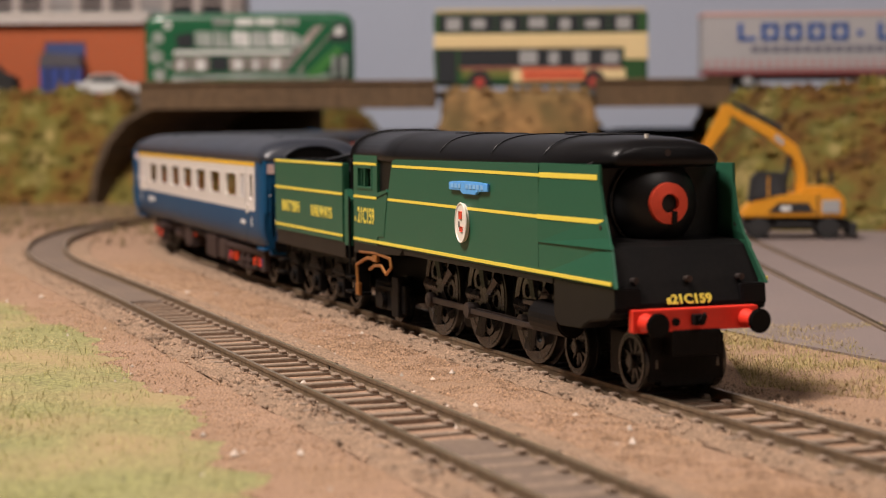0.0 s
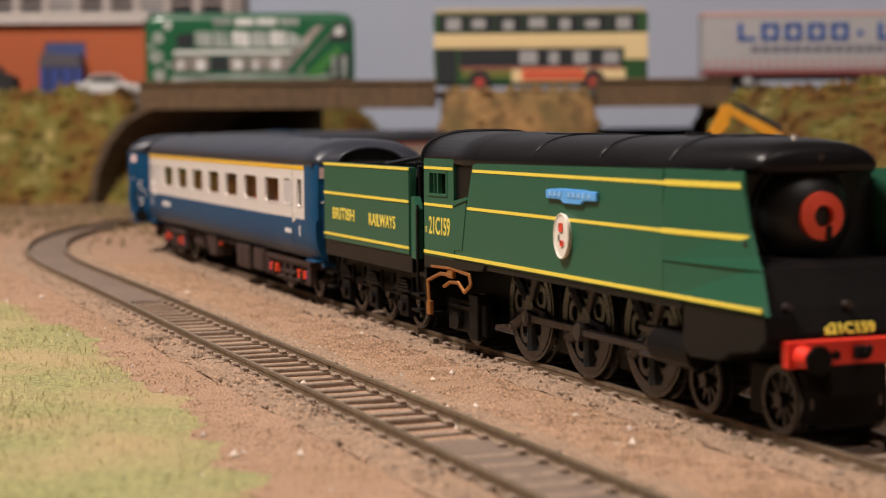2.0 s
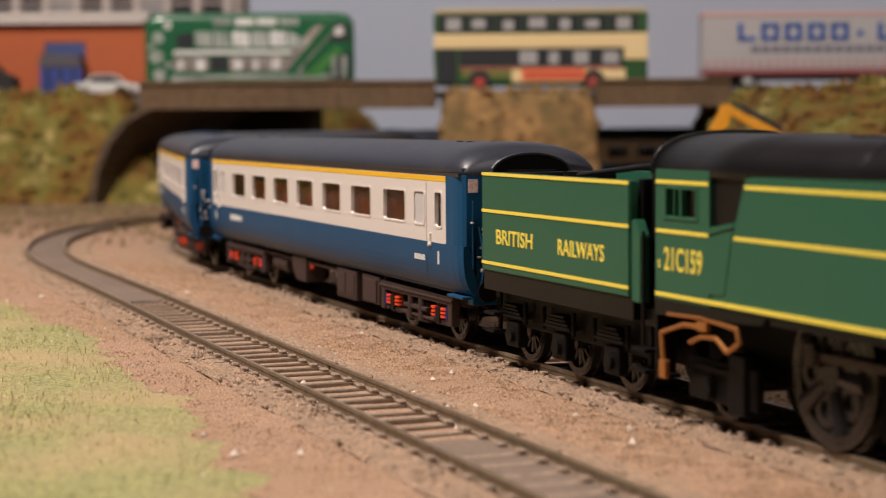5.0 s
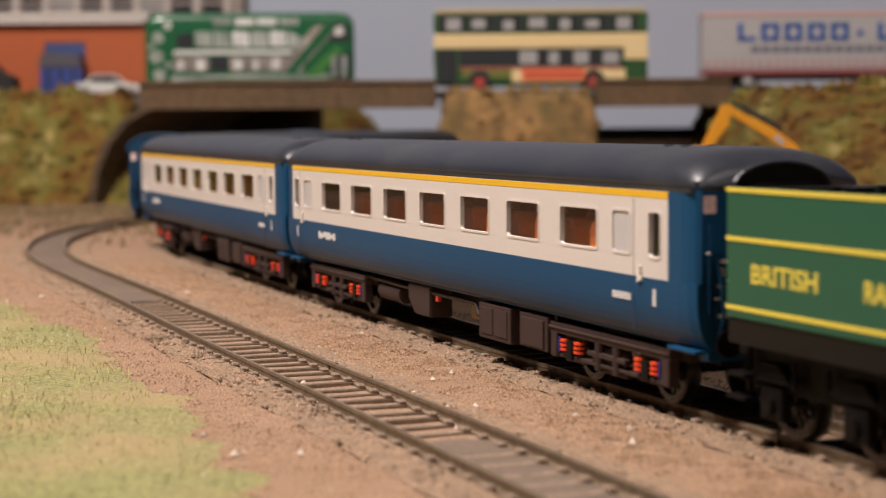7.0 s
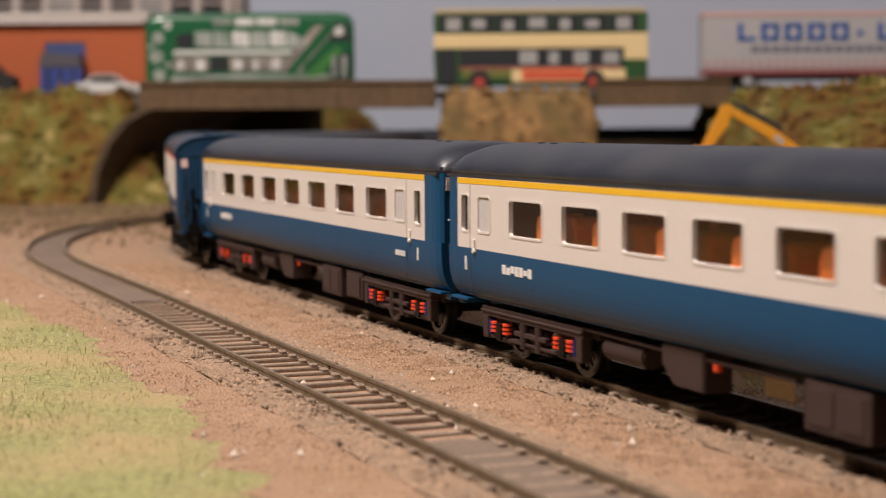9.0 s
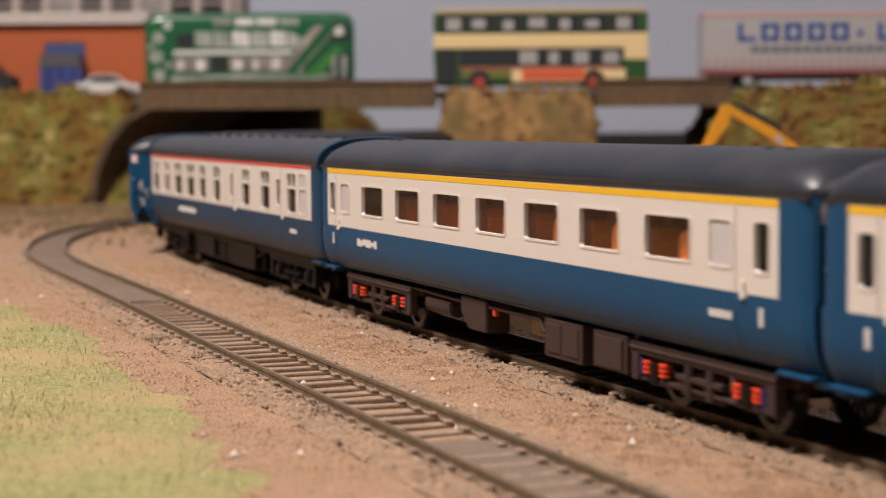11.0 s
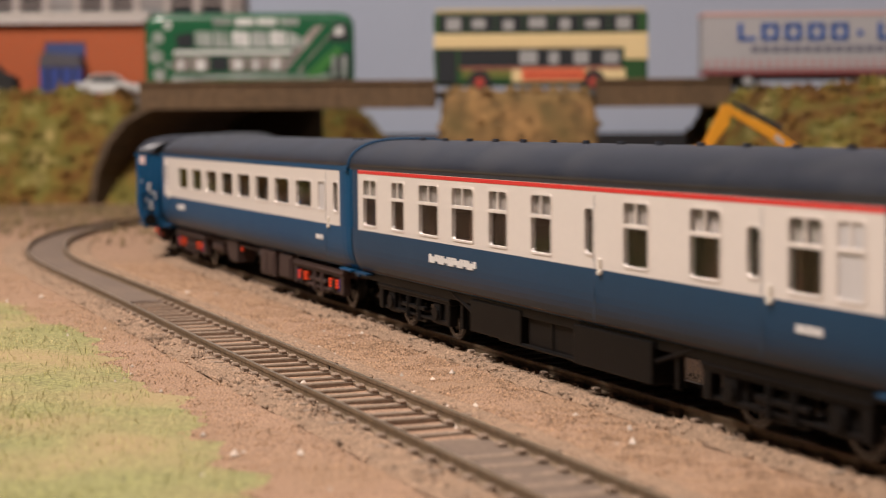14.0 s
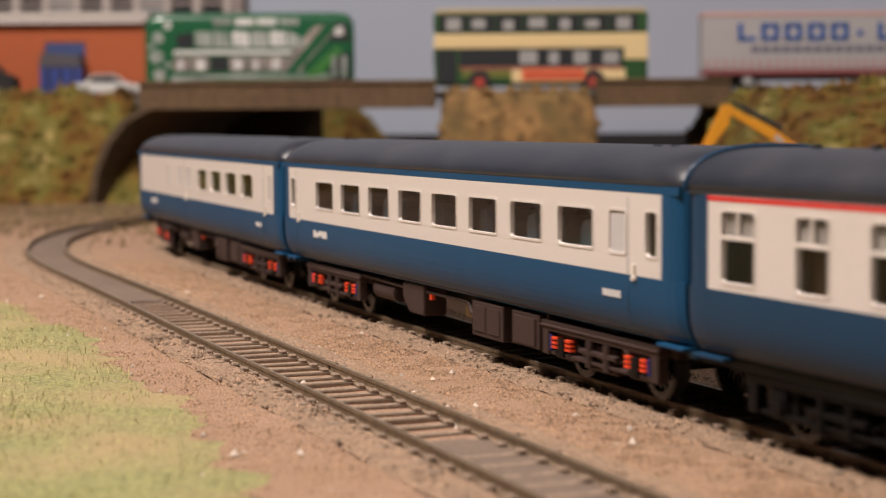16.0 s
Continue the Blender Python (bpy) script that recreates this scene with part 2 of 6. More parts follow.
def tyre(r, s, bm=None):
    bm = ring(0, 0, r, r * 0.92, s * 7.2, s * 9.2, 36, bm)
    return ring(0, 0, r * 1.07, r * 0.9, s * 6.7, s * 7.25, 36, bm)


def spoked_wheel(parent, r, at, spokes=10, boxpok=False, whole=False):
    """A wheelset about its own axle; whole: one mesh, for the wheelsets of a bogie."""
    bm = rod((0, -7.4, 0), (0, 7.4, 0), 1.4, seg=12)
    if whole:
        for s in (-1, 1):
            bm = joined(bm, one_wheel(r, s, spokes, boxpok))
        n = len(bm.faces)
        for s in (-1, 1):
            bm = tyre(r, s, bm)
        bm.faces.ensure_lookup_table()
        for f in bm.faces[n:]:
            f.material_index = 1
        return part("wheelset", bm, [M_WHEEL, M_TYRE], parent, at=at)
    w = part("wheelset", bm, M_STEEL, parent, at=at)
    for s in (-1, 1):
        part("wheel", one_wheel(r, s, spokes, boxpok), M_WHEEL, w)
        part("tyre", tyre(r, s), M_TYRE, w, "worn steel tyre")
    return w


TURNING = []  # (part, its place in its parent in millimetres, wheel radius in millimetres)
CRANKS = []  # (rod, place in millimetres, crank radius, wheel radius)
BOGIES = []  # (bogie, its vehicle's key, its offset in metres)
DR = 12.35


def drawn_in(bm):
    """Draws the front of the casing in towards its top."""
    for v in bm.verts:
        k = min(max((v.co.x - 46) / 28, 0), 1) * min(max((v.co.z - 21) / 12, 0), 1)
        v.co.y *= 1 - 0.13 * k
    return bm


def locomotive():
    loco = tagged(empty("steam_locomotive"), "green streamlined model steam locomotive with yellow lining", "locomotive")
    # casing: flat sides up to the cantrail, black curved top
    for s in (-1, 1):
        outline = [(-58.5, 21.8), (46.2, 21.8), (46.2, 46.0), (-47.0, 45.2), (-50.5, 36.5), (-58.5, 36.2)]
        part("side_casing", prism(outline, s * 15.2, s * 17.6, "y", bevel=0.25), M_GREEN, loco)
        # the thin smoke deflector stands a little proud, over the front casing below it
        front = [(46.0, 21.8), (82.4, 21.8), (79.4, 26.6), (77.2, 30.2), (46.0, 30.2)]
        part("front_casing", drawn_in(prism(front, s * 16.8, s * 17.6, "y", bevel=0.15)), M_GREEN, loco)
        defl = [(46.0, 29.0), (78.0, 29.2), (76.0, 31.6), (73.6, 36), (71.9, 42), (71.6, 46.1), (47.0, 46.1), (46.0, 36)]
        part("smoke_deflector", drawn_in(prism(defl, s * 17.1, s * 17.85, "y", bevel=0.1)), M_GREEN, loco)
        part("upper_lining", box(-47, 47.2, s * 17.5, s * 17.68, 43.1, 43.8), M_YELLOW, loco)
        part("upper_lining", drawn_in(box(47.0, 71.0, s * 17.7, s * 17.97, 43.0, 44.1)), M_YELLOW, loco)
        part("middle_lining", box(-50.5, 46.0, s * 17.5, s * 17.68, 34.2, 34.9), M_YELLOW, loco)
        part("middle_lining", drawn_in(box(46.0, 73.4, s * 17.7, s * 17.97, 34.1, 35.1)), M_YELLOW, loco)
        part("lower_lining", box(-78.6, 81.2, s * 17.55, s * 17.9, 22.35, 23.1), M_YELLOW, loco)
        # cab side with its window and the wedge of its front
        cab = wall_with_holes(-78.7, -58.8, 21.8, 46.0, [(-75.2, -63.0, 36.9, 42.9)], s * 16.2, s * 17.7)
        c = part("cab_side", cab, M_GREEN, loco)
        f = None
        for d0, d1 in (((-75.4, -74.6), (36.7, 43.1)), ((-63.6, -62.8), (36.7, 43.1)), ((-75.4, -62.8), (36.7, 37.4)), ((-75.4, -62.8), (42.4, 43.1)), ((-69.4, -68.7), (37, 43)), ((-71.6, -71.2), (37, 43))):
            f = box(d0[0], d0[1], s * 16.6, s * 17.9, d1[0], d1[1], 0.12, f)
        part("cab_window_frame", f, M_GREEN, c)
        part("cab_window_pane", box(-75, -63, s * 16.7, s * 16.9, 37, 43), M_GLASS, c)
        part("cab_lining", box(-78.5, -59.2, s * 17.6, s * 17.82, 43.3, 44.0), M_YELLOW, c)
        part("cab_lining", box(-78.5, -59.2, s * 17.6, s * 17.82, 34.2, 34.9), M_YELLOW, c)
        part("cab_front_ledge", prism([(-58.9, 34.6), (-50.2, 36.4), (-50.8, 37.2), (-54.5, 36.6), (-58.9, 36.0)], s * 14.5, s * 18.0, "y", bevel=0.1), M_GREEN, loco)
        part("cab_front_fairing", prism([(-58.9, 24), (-53.5, 24.4), (-50.6, 36.2), (-58.9, 34.5)], s * 15.0, s * 17.75, "y", bevel=0.1), M_GREEN, loco)
        part("cab_front_window", prism([(-58.8, 36.4), (-50.3, 37.2), (-47.0, 45.6), (-53.5, 47.5), (-58.8, 47.0)], s * 12.5, s * 16.9, "y"), M_BLACK, loco, "black recessed cab front window")
        part("valance", prism([(-79.2, 18.6), (-41.5, 20.2), (-39.5, 21.9), (-79.2, 21.9)], s * 15.5, s * 17.6, "y", bevel=0.15), M_BLACK, loco)
        part("cylinder_cover", prism([(53, 21.9), (81.6, 21.9), (82.0, 17.8), (79, 15.6), (70, 14.2), (66, 12.4), (55, 12.0), (53, 14)], s * 11.5, s * 17.2, "y", bevel=0.3), M_BLACK, loco)
        part("cylinder", rod((38, s * 13.2, DR), (54, s * 13.2, DR), 3.6, None, 20, bevel=0.4), M_FRAME, loco)
        part("running_plate", box(-39, 53, s * 14.6, s * 17.4, 20.6, 21.8, 0.15), M_BLACK, loco)
        part("deflector_bolt", rod((72.6, s * 15.2, 33.5), (72.6, s * 16.0, 33.5), 0.55, None, 10), M_STEEL, loco)
        # nameplate and oval badge
        plate = prism([(-4.6, 38.7), (-4.6, 40.6), (0, 40.9), (3, 41.0), (12, 41.0), (15, 40.9), (19.4, 40.7), (19.4, 38.9), (13.5, 38.7), (12, 37.9), (4, 37.9), (2.5, 38.7)], s * 17.6, s * 18.3, "y", bevel=0.15)
        p = part("nameplate", plate, M_NAMEPLATE, loco, "sky-blue enamel nameplate")
        bars = None
        for i in range(9):
            if i != 3:
                bars = box(-3.0 + i * 2.3, -1.4 + i * 2.3, s * 18.3, s * 18.42, 39.3, 40.3, 0, bars)
        part("lettering_bar", bars, mat("pale_blue_print", (0.22, 0.46, 0.78), 0.4), p)
        ov = [(3.5 + 3.4 * math.cos(2 * math.pi * i / 36), 31.1 + 4.6 * math.sin(2 * math.pi * i / 36)) for i in range(36)]
        b = part("badge", prism(ov, s * 17.6, s * 18.5, "y", bevel=0.12), M_IVORY, loco, "ivory oval badge with orange and grey emblem")
        part("badge_rim", pipe([(a, s * 18.45, c2) for a, c2 in ov + ov[:1]], 0.25, seg=6), M_IVORY, b)
        em = box(2.6, 4.4, s * 18.45, s * 18.6, 32.0, 33.8, 0.3)
        em = box(3.2, 4.8, s * 18.45, s * 18.6, 29.0, 30.2, 0.3, em)
        part("emblem", em, M_RING, b, "orange emblem patches")
        part("emblem", box(2.2, 2.9, s * 18.45, s * 18.58, 30.0, 31.4, 0.2), M_GREY, b, "grey emblem patch")
        # sanding pipes and injector pipework under the cab
        inj = pipe([(-75.5, s * 17.6, 8.0), (-76.5, s * 17.6, 15.5), (-68, s * 17.6, 17.8), (-60, s * 17.6, 18.0)], 0.5)
        inj = pipe([(-74.5, s * 17.3, 19.2), (-62, s * 17.3, 19.6), (-50, s * 17.3, 18.8), (-49.0, s * 17.3, 16.5), (-53, s * 17.3, 14.4), (-57, s * 17.3, 16.4), (-62, s * 17.4, 16.2), (-66, s * 17.4, 14.8)], 0.45, inj)
        inj = box(-77.0, -74.6, s * 16.8, s * 18.0, 7.0, 10.5, 0.3, inj)
        inj = box(-63, -59.5, s * 16.8, s * 18.0, 17.2, 19.0, 0.3, inj)
        part("injector_pipework", inj, M_COPPER, loco, "copper injector pipes")
        t = box(-74, -50, s * 11.5, s * 13.2, 3.6, 11.5, 0.5)
        t = rod((-66, s * 13, 6.2), (-66, s * 14.6, 6.2), 2.2, t)
        t = box(-58, -52.5, s * 11.8, s * 14.2, 2.6, 13.5, 0.4, t)
        t = box(-72, -58, s * 13, s * 14.0, 9.4, 10.4, 0.2, t)
        part("trailing_truck_frame", t, M_FRAME, loco)
        part("brake_hanger", box(-20.4, -14.6, s * 6, s * 8, 3.5, 15, 0.4), M_FRAME, loco)
        part("brake_hanger", box(9.5, 14, s * 6, s * 8, 3.5, 15, 0.4), M_FRAME, loco)
        part("step", box(-80, -77.5, s * 13, s * 17, 6.5, 7.4, 0.1, box(-80, -79.2, s * 13, s * 17, 6.5, 19)), M_FRAME, loco)
    # top
    # the hood draws in towards the front, clear of the smoke deflectors, and stands over the door
    roof = []
    for x, sc, base, rise in ((-80.0, 1.0, 45.1, 7.4), (-52, 1.0, 45.1, 7.4), (-46, 0.985, 45.1, 7.1), (-44.5, 0.975, 45.1, 6.9), (44, 0.97, 45.1, 6.9), (54, 0.93, 45.2, 6.7), (61, 0.84, 45.7, 6.0), (66, 0.76, 46.2, 5.2), (69.4, 0.71, 46.4, 4.5), (70.8, 0.68, 46.6, 3.6), (71.5, 0.63, 46.9, 2.4)):
        sec = [(x, 17.7 * sc * math.copysign(abs(math.cos(a)) ** 0.62, math.cos(a)), base + rise * math.sin(a) ** 0.9) for a in [math.pi * i / 20 for i in range(21)]]
        roof.append([(x, 17.0 * sc, base - 0.9)] + sec + [(x, -17.0 * sc, base - 0.9)])
    part("roof", loft(roof), M_BLACK, loco, smooth=True)
    part("cab_roof_end", pipe([(-80.0, 17.7 * math.copysign(abs(math.cos(a)) ** 0.62, math.cos(a)), 45.3 + 7.4 * math.sin(a) ** 0.9) for a in [math.pi * i / 20 for i in range(21)]], 0.45), M_BLACK, loco)
    for x0, x1, w, top in ((-36, -22, 4, 52.3), (34, 52, 5.5, 52.2), (-12, -6, 3, 52.2)):
        part("roof_hatch", box(x0, x1, -w, w, 51.3, top, 0.3), M_BLACK, loco)
    part("safety_valve", rod((28, 0, 51), (28, 0, 52.6), 2.6), M_BLACK, loco)
    part("chimney_slot", box(36, 50, -3.2, 3.2, 52.1, 52.3, 0.1), M_SOOT, loco, "dark chimney opening in the hood")
    part("roof_lamp_iron", rod((66, -2.0, 50.6), (66, -2.0, 52.2), 0.45, None, 10), M_IVORY, loco, "pale lamp iron")
    for i in range(5):
        part("roof_grab", box(-38 + 5 * i, -37.2 + 5 * i, -17.0, -16.2, 45.5, 46.6, 0.1), M_BLACK, loco)
    for x in (-14, 18, 47):
        part("roof_seam", pipe([(x, 17.3 * math.copysign(abs(math.cos(a)) ** 0.62, math.cos(a)), 45.15 + 6.95 * math.sin(a) ** 0.9) for a in [math.pi * i / 20 for i in range(2, 19)]], 0.12, None, 6), M_BLACK, loco)
    part("boiler_inner", box(-58, 62, -14.2, 14.2, 20.5, 45, 1.0), M_BLACK, loco)
    part("cab_floor", box(-79.5, -58, -15.5, 15.5, 19, 24, 0.3), M_BLACK, loco)
    part("backhead", box(-62, -58, -12, 12, 24, 44, 1.0), M_FRAME, loco)
    # front: recessed smokebox door, apron, beam, buffers
    own = bmesh.new()
    bmesh.ops.create_uvsphere(own, u_segments=40, v_segments=16, radius=1.0, matrix=Matrix.Translation((65.4, 0, 38.0)) @ Matrix.Diagonal((6.4, 9.6, 9.4, 1)))
    part("smokebox_door", own, M_SOOT, loco, smooth=True)
    dr = None
    for r0, x in ((10.0, 65.6),):
        dr = pipe([(x, r0 * math.cos(2 * math.pi * i / 40), 38.0 + 9.8 * math.sin(2 * math.pi * i / 40)) for i in range(41)], 0.4, dr, 6)
    part("door_rim", dr, M_SOOT, loco)
    rr = [[(x, r * math.cos(2 * math.pi * i / 40), 38.0 + r * math.sin(2 * math.pi * i / 40)) for i in range(40)] for r, x in ((4.35, 70.6), (4.25, 72.3), (2.0, 72.7), (1.9, 71.2), (4.35, 70.6))]
    rg = part("headboard_ring", loft(rr, caps=False), M_RING, loco, "orange-red ring on the smokebox door")
    part("ring_clip", box(72.3, 72.9, 0.4, 1.6, 33.9, 36.4, 0.2), M_BLACK, rg)
    part("front_plate", prism([(-15.6, 30), (15.6, 30), (15.0, 45.5), (10.5, 49.5), (-10.5, 49.5), (-15.0, 45.5)], 63.0, 65.0, "x"), M_SOOT, loco)
    # the front face below the door falls in one smooth sweep to the beam
    apron = [[(x, -w, z), (x, w, z), (x - 4, w, z - 0.5), (x - 4, -w, z - 0.5)] for x, z, w in ((64.5, 30.8, 15.0), (73.6, 30.4, 15.3), (76.0, 29.4, 15.8), (77.4, 26.6, 16.4), (79.2, 23.0, 16.9), (81.2, 18.6, 17.2), (81.5, 16.8, 17.0))]
    part("front_apron", loft(apron), M_FRAME, loco)
    for y, z, x in ((-12, 23.2, 82.2), (0, 23.2, 82.2), (12, 23.2, 82.2), (0, 48.4, 73.0)):
        part("lamp_bracket", rod((x - 4.5, y, z - 0.3), (x - 1.4, y, z), 0.7, None, 10), M_STEEL, loco)
    words("front_number", "s21C159", 2.7, M_YELLOW, loco, Matrix.Translation((0.0818, -0.0056, 0.0184)) @ pose(0, 0, 0, 0, -22, 0) @ Matrix(((0, 0, 1, 0), (1, 0, 0, 0), (0, 1, 0, 0), (0, 0, 0, 1))), 1.06, depth=0.12, weight=0.08, label="yellow number on the front")
    part("buffer_beam", box(81.4, 83.6, -14.2, 14.2, 13.0, 17.6, 0.3), M_RED, loco, "bright red buffer beam")
    for s in (-1, 1):
        bu = part("buffer", rod((83.4, s * 11.4, 15.0), (86.8, s * 11.4, 15.0), 2.0, seg=20, r2=1.5), M_RED, loco)
        hd = rod((86.5, s * 11.4, 15.0), (89.2, s * 11.4, 15.0), 1.0, seg=12)
        hd = rod((88.3, s * 11.4, 15.0), (89.3, s * 11.4, 15.0), 2.5, hd, 24, bevel=0.3)
        part("buffer_head", hd, M_FRAME, bu, "dark steel buffer head")
    hook = box(83.4, 85.2, -1.2, 1.2, 14.2, 16.4, 0.3)
    hook = pipe([(84.8, 0, 15.2), (86.4, 0, 15.4), (86.8, 0, 16.4)], 0.6, hook)
    hook = rod((83.4, -4.8, 15.0), (84.2, -4.8, 15.0), 0.8, hook)
    part("coupling_hook", hook, M_FRAME, loco)
    part("frames", box(-80, 75, -5.6, 5.6, 7.5, 20.5, 0.4, box(62, 80, -8.5, 8.5, 2.4, 12, 0.6)), M_FRAME, loco)
    part("front_step", box(64, 80, -6, 6, 1.5, 3.2, 0.3, box(78, 84, -5.5, 5.5, 8, 13.3, 0.5)), M_FRAME, loco)
    # wheels and rods
    for x in (-32.6, -3.1, 26.4):
        w = spoked_wheel(loco, DR, Matrix.Translation((x * 0.001, 0, DR * 0.001)), boxpok=True)
        tagged(w, "black webbed driving wheels with steel tyres")
        TURNING.append((w, (x, 0, DR), DR))
        part("crank_pin", rod((0, -9.0, -4.1), (0, -12.6, -4.1), 0.9, rod((0, 9.0, 4.1), (0, 12.6, 4.1), 0.9)), M_STEEL, w)
    for x in (47.5, 73.5):
        w = spoked_wheel(loco, 6.15, Matrix.Translation((x * 0.001, 0, 0.00615)), spokes=10)
        TURNING.append((w, (x, 0, 6.15), 6.15))
    w = spoked_wheel(loco, 6.15, Matrix.Translation((-0.066, 0, 0.00615)), spokes=10)
    TURNING.append((w, (-66.0, 0, 6.15), 6.15))
    for s in (-1, 1):
        r = box(-32.6, 26.4, s * 10.9, s * 11.7, -0.75, 0.75, 0.15)
        for x in (-32.6, -3.1, 26.4):
            r = rod((x, s * 10.6, 0), (x, s * 12.4, 0), 1.9, r, 18, bevel=0.2)
        cr = part("coupling_rod", r, M_STEEL, loco, "dull steel coupling rod")
        CRANKS.append((cr, (0, 0, DR), 4.1 * s, DR))
        r = box(-3.1, 40, s * 12.5, s * 13.2, -0.6, 0.6, 0.15)
        r = rod((-3.1, s * 12.2, 0), (-3.1, s * 13.6, 0), 2.0, r, 18, bevel=0.2)
        mr = part("connecting_rod", r, M_STEEL, loco, "dull steel connecting rod")
        CRANKS.append((mr, (0, 0, DR), 4.1 * s, DR))
        part("slide_bar", box(30, 46, s * 12.0, s * 14.2, DR + 1.8, DR + 2.8, 0.1, box(30, 46, s * 12.0, s * 14.2, DR - 3.2, DR - 2.4, 0.1)), M_STEEL, loco)
    words("running_number", "s", 3.2, M_YELLOW, loco, on_side(-77.8, -17.72, 27.6), 0.9, weight=0.03)
    words("running_number", "21C159", 6.0, M_YELLOW, loco, on_side(-75.4, -17.72, 27.4), 0.74, weight=0.10, label="yellow running number")
    return loco


def tender():
    t = tagged(empty("locomotive_tender"), "green model tender with yellow lining and lettering", "tender")
    for s in (-1, 1):
        part("side_panel", prism([(-53.8, 20.8), (20.0, 20.8), (20.0, 43.4), (-53.8, 43.4)], s * 15.5, s * 17.7, "y", bevel=0.3), M_GREEN, t)
        for z in (43.0, 34.6, 22.7):
            part("lining", box(-53.6, 19.8, s * 17.6, s * 17.84, z - 0.36, z + 0.36), M_YELLOW, t)
        part("valance", box(-53.6, 21, s * 15.2, s * 17.3, 16.4, 20.8, 0.2), M_BLACK, t)
        part("front_side_sheet", prism([(20.2, 20), (24.0, 20), (24.0, 33), (22, 36), (20.2, 36)], s * 15.2, s * 17.3, "y", bevel=0.2), M_GREEN, t)
        part("handrail", rod((25, s * 17.2, 12), (25, s * 17.2, 34), 0.35), M_BLACK, t)
        fr = box(-54, 24, s * 11.4, s * 12.8, 8.5, 16.5, 0.3)
        for x in (-45, -20, 5):
            fr = box(x - 3.4, x + 3.4, s * 11.6, s * 14.0, 3.6, 9.5, 0.4, fr)
            fr = rod((x, s * 13.6, 6.4), (x, s * 15.0, 6.4), 1.7, fr)
            for i in range(4):
                fr = box(x - 6.5 + i, x + 6.5 - i, s * 13.0, s * 14.6, 10.4 + 0.8 * i, 11.0 + 0.8 * i, 0.05, fr)
            fr = rod((x - 7.5, s * 14.0, 9.6), (x - 7.5, s * 14.0, 14.5), 0.5, rod((x + 7.5, s * 14.0, 9.6), (x + 7.5, s * 14.0, 14.5), 0.5, fr))
        part("axle_frame", fr, M_FRAME, t)
        for x in (-52, 22):
            stp = box(x - 0.6, x + 0.6, s * 13.5, s * 14.2, 6.5, 16)
            for z in (6.5, 10.5):
                stp = box(x - 3, x + 3, s * 13.6, s * 16.8, z, z + 0.7, 0.1, stp)
            part("step", stp, M_FRAME, t)
    part("rear_panel", box(-53.8, -51, -17.2, 17.2, 16.4, 43.2, 0.4), M_BLACK, t)
    part("front_bulkhead", box(19, 21, -15.2, 15.2, 16.4, 43.8, 0.3), M_BLACK, t)
    part("tank_top", box(-52, 20, -15.4, 15.4, 38.5, 41.0, 0.5), M_BLACK, t)
    part("coal_rail", pipe([(-14, -12, 43.5), (19, -12, 46.2), (19, 12, 46.2), (-14, 12, 43.5)], 0.6), M_BLACK, t)
    part("cab_connection", box(20, 30, -15, 15, 15.5, 19, 0.3, box(21, 26, -13.5, 13.5, 19, 45.0, 0.8)), M_BLACK, t)
    part("filler_cap", rod((-40, 0, 41), (-40, 0, 43.6), 3.0, rod((-46, 6, 41), (-46, 6, 43), 2)), M_BLACK, t)
    part("chassis", box(-54, 26, -6, 6, 7, 17, 0.4), M_FRAME, t)
    part("rear_buffer", rod((-57.5, -11.5, 14.5), (-53.5, -11.5, 14.5), 1.2, rod((-57.5, 11.5, 14.5), (-53.5, 11.5, 14.5), 1.2)), M_FRAME, t)
    for x in (-45, -20, 5):
        w = spoked_wheel(t, 7.4, Matrix.Translation((x * 0.001, 0, 0.0074)), spokes=12)
        TURNING.append((w, (x, 0, 7.4), 7.4))
    words("lettering", "BRITISH", 4.7, M_YELLOW, t, on_side(-45.6, -17.74, 27.3), 1.27, weight=0.06, label="yellow tender lettering")
    words("lettering", "RAILWAYS", 4.7, M_YELLOW, t, on_side(-12.6, -17.74, 27.0), 0.98, weight=0.06, label="yellow tender lettering")
    return t


def window(parent, x0, x1, z0, z1, s, kind):
    """A coach window: raised frame with round corners, and its pane."""
    w, h = x1 - x0, z1 - z0
    cx, cz = (x0 + x1) / 2, (z0 + z1) / 2
    r = min(0.8, w * 0.2)
    so, si = rounded(w + 0.9, h + 0.9, r + 0.4), rounded(w - 0.1, h - 0.1, r)
    sec = []
    for pts, y in ((so, 18.15), (so, 18.34), (si, 18.34), (si, 17.4), (so, 17.4)):
        sec.append([(cx + a, s * y, cz + b) for a, b in pts])
    f = part("window", loft(sec, caps=False), M_CREAM, parent)
    part("pane", box(x0, x1, s * 17.85, s * 18.05, z0, z1), M_FROST if kind[:5] == "frost" else M_GLASS, f, "white frosted pane" if kind[:5] == "frost" else "")
    if kind[-3:] == "bar":
        part("window_bar", box(x0, x1, s * 17.8, s * 18.34, 34.3, 35.1, 0.05, box(cx - 0.35, cx + 0.35, s * 17.8, s * 18.3, 35.0, z1)), M_CREAM, f)
        part("ventilator_pane", box(x0 + 0.4, x1 - 0.4, s * 17.2, s * 17.4, 35.0, z1 - 0.3), M_GREY, f, "grey sliding ventilator")
    return f




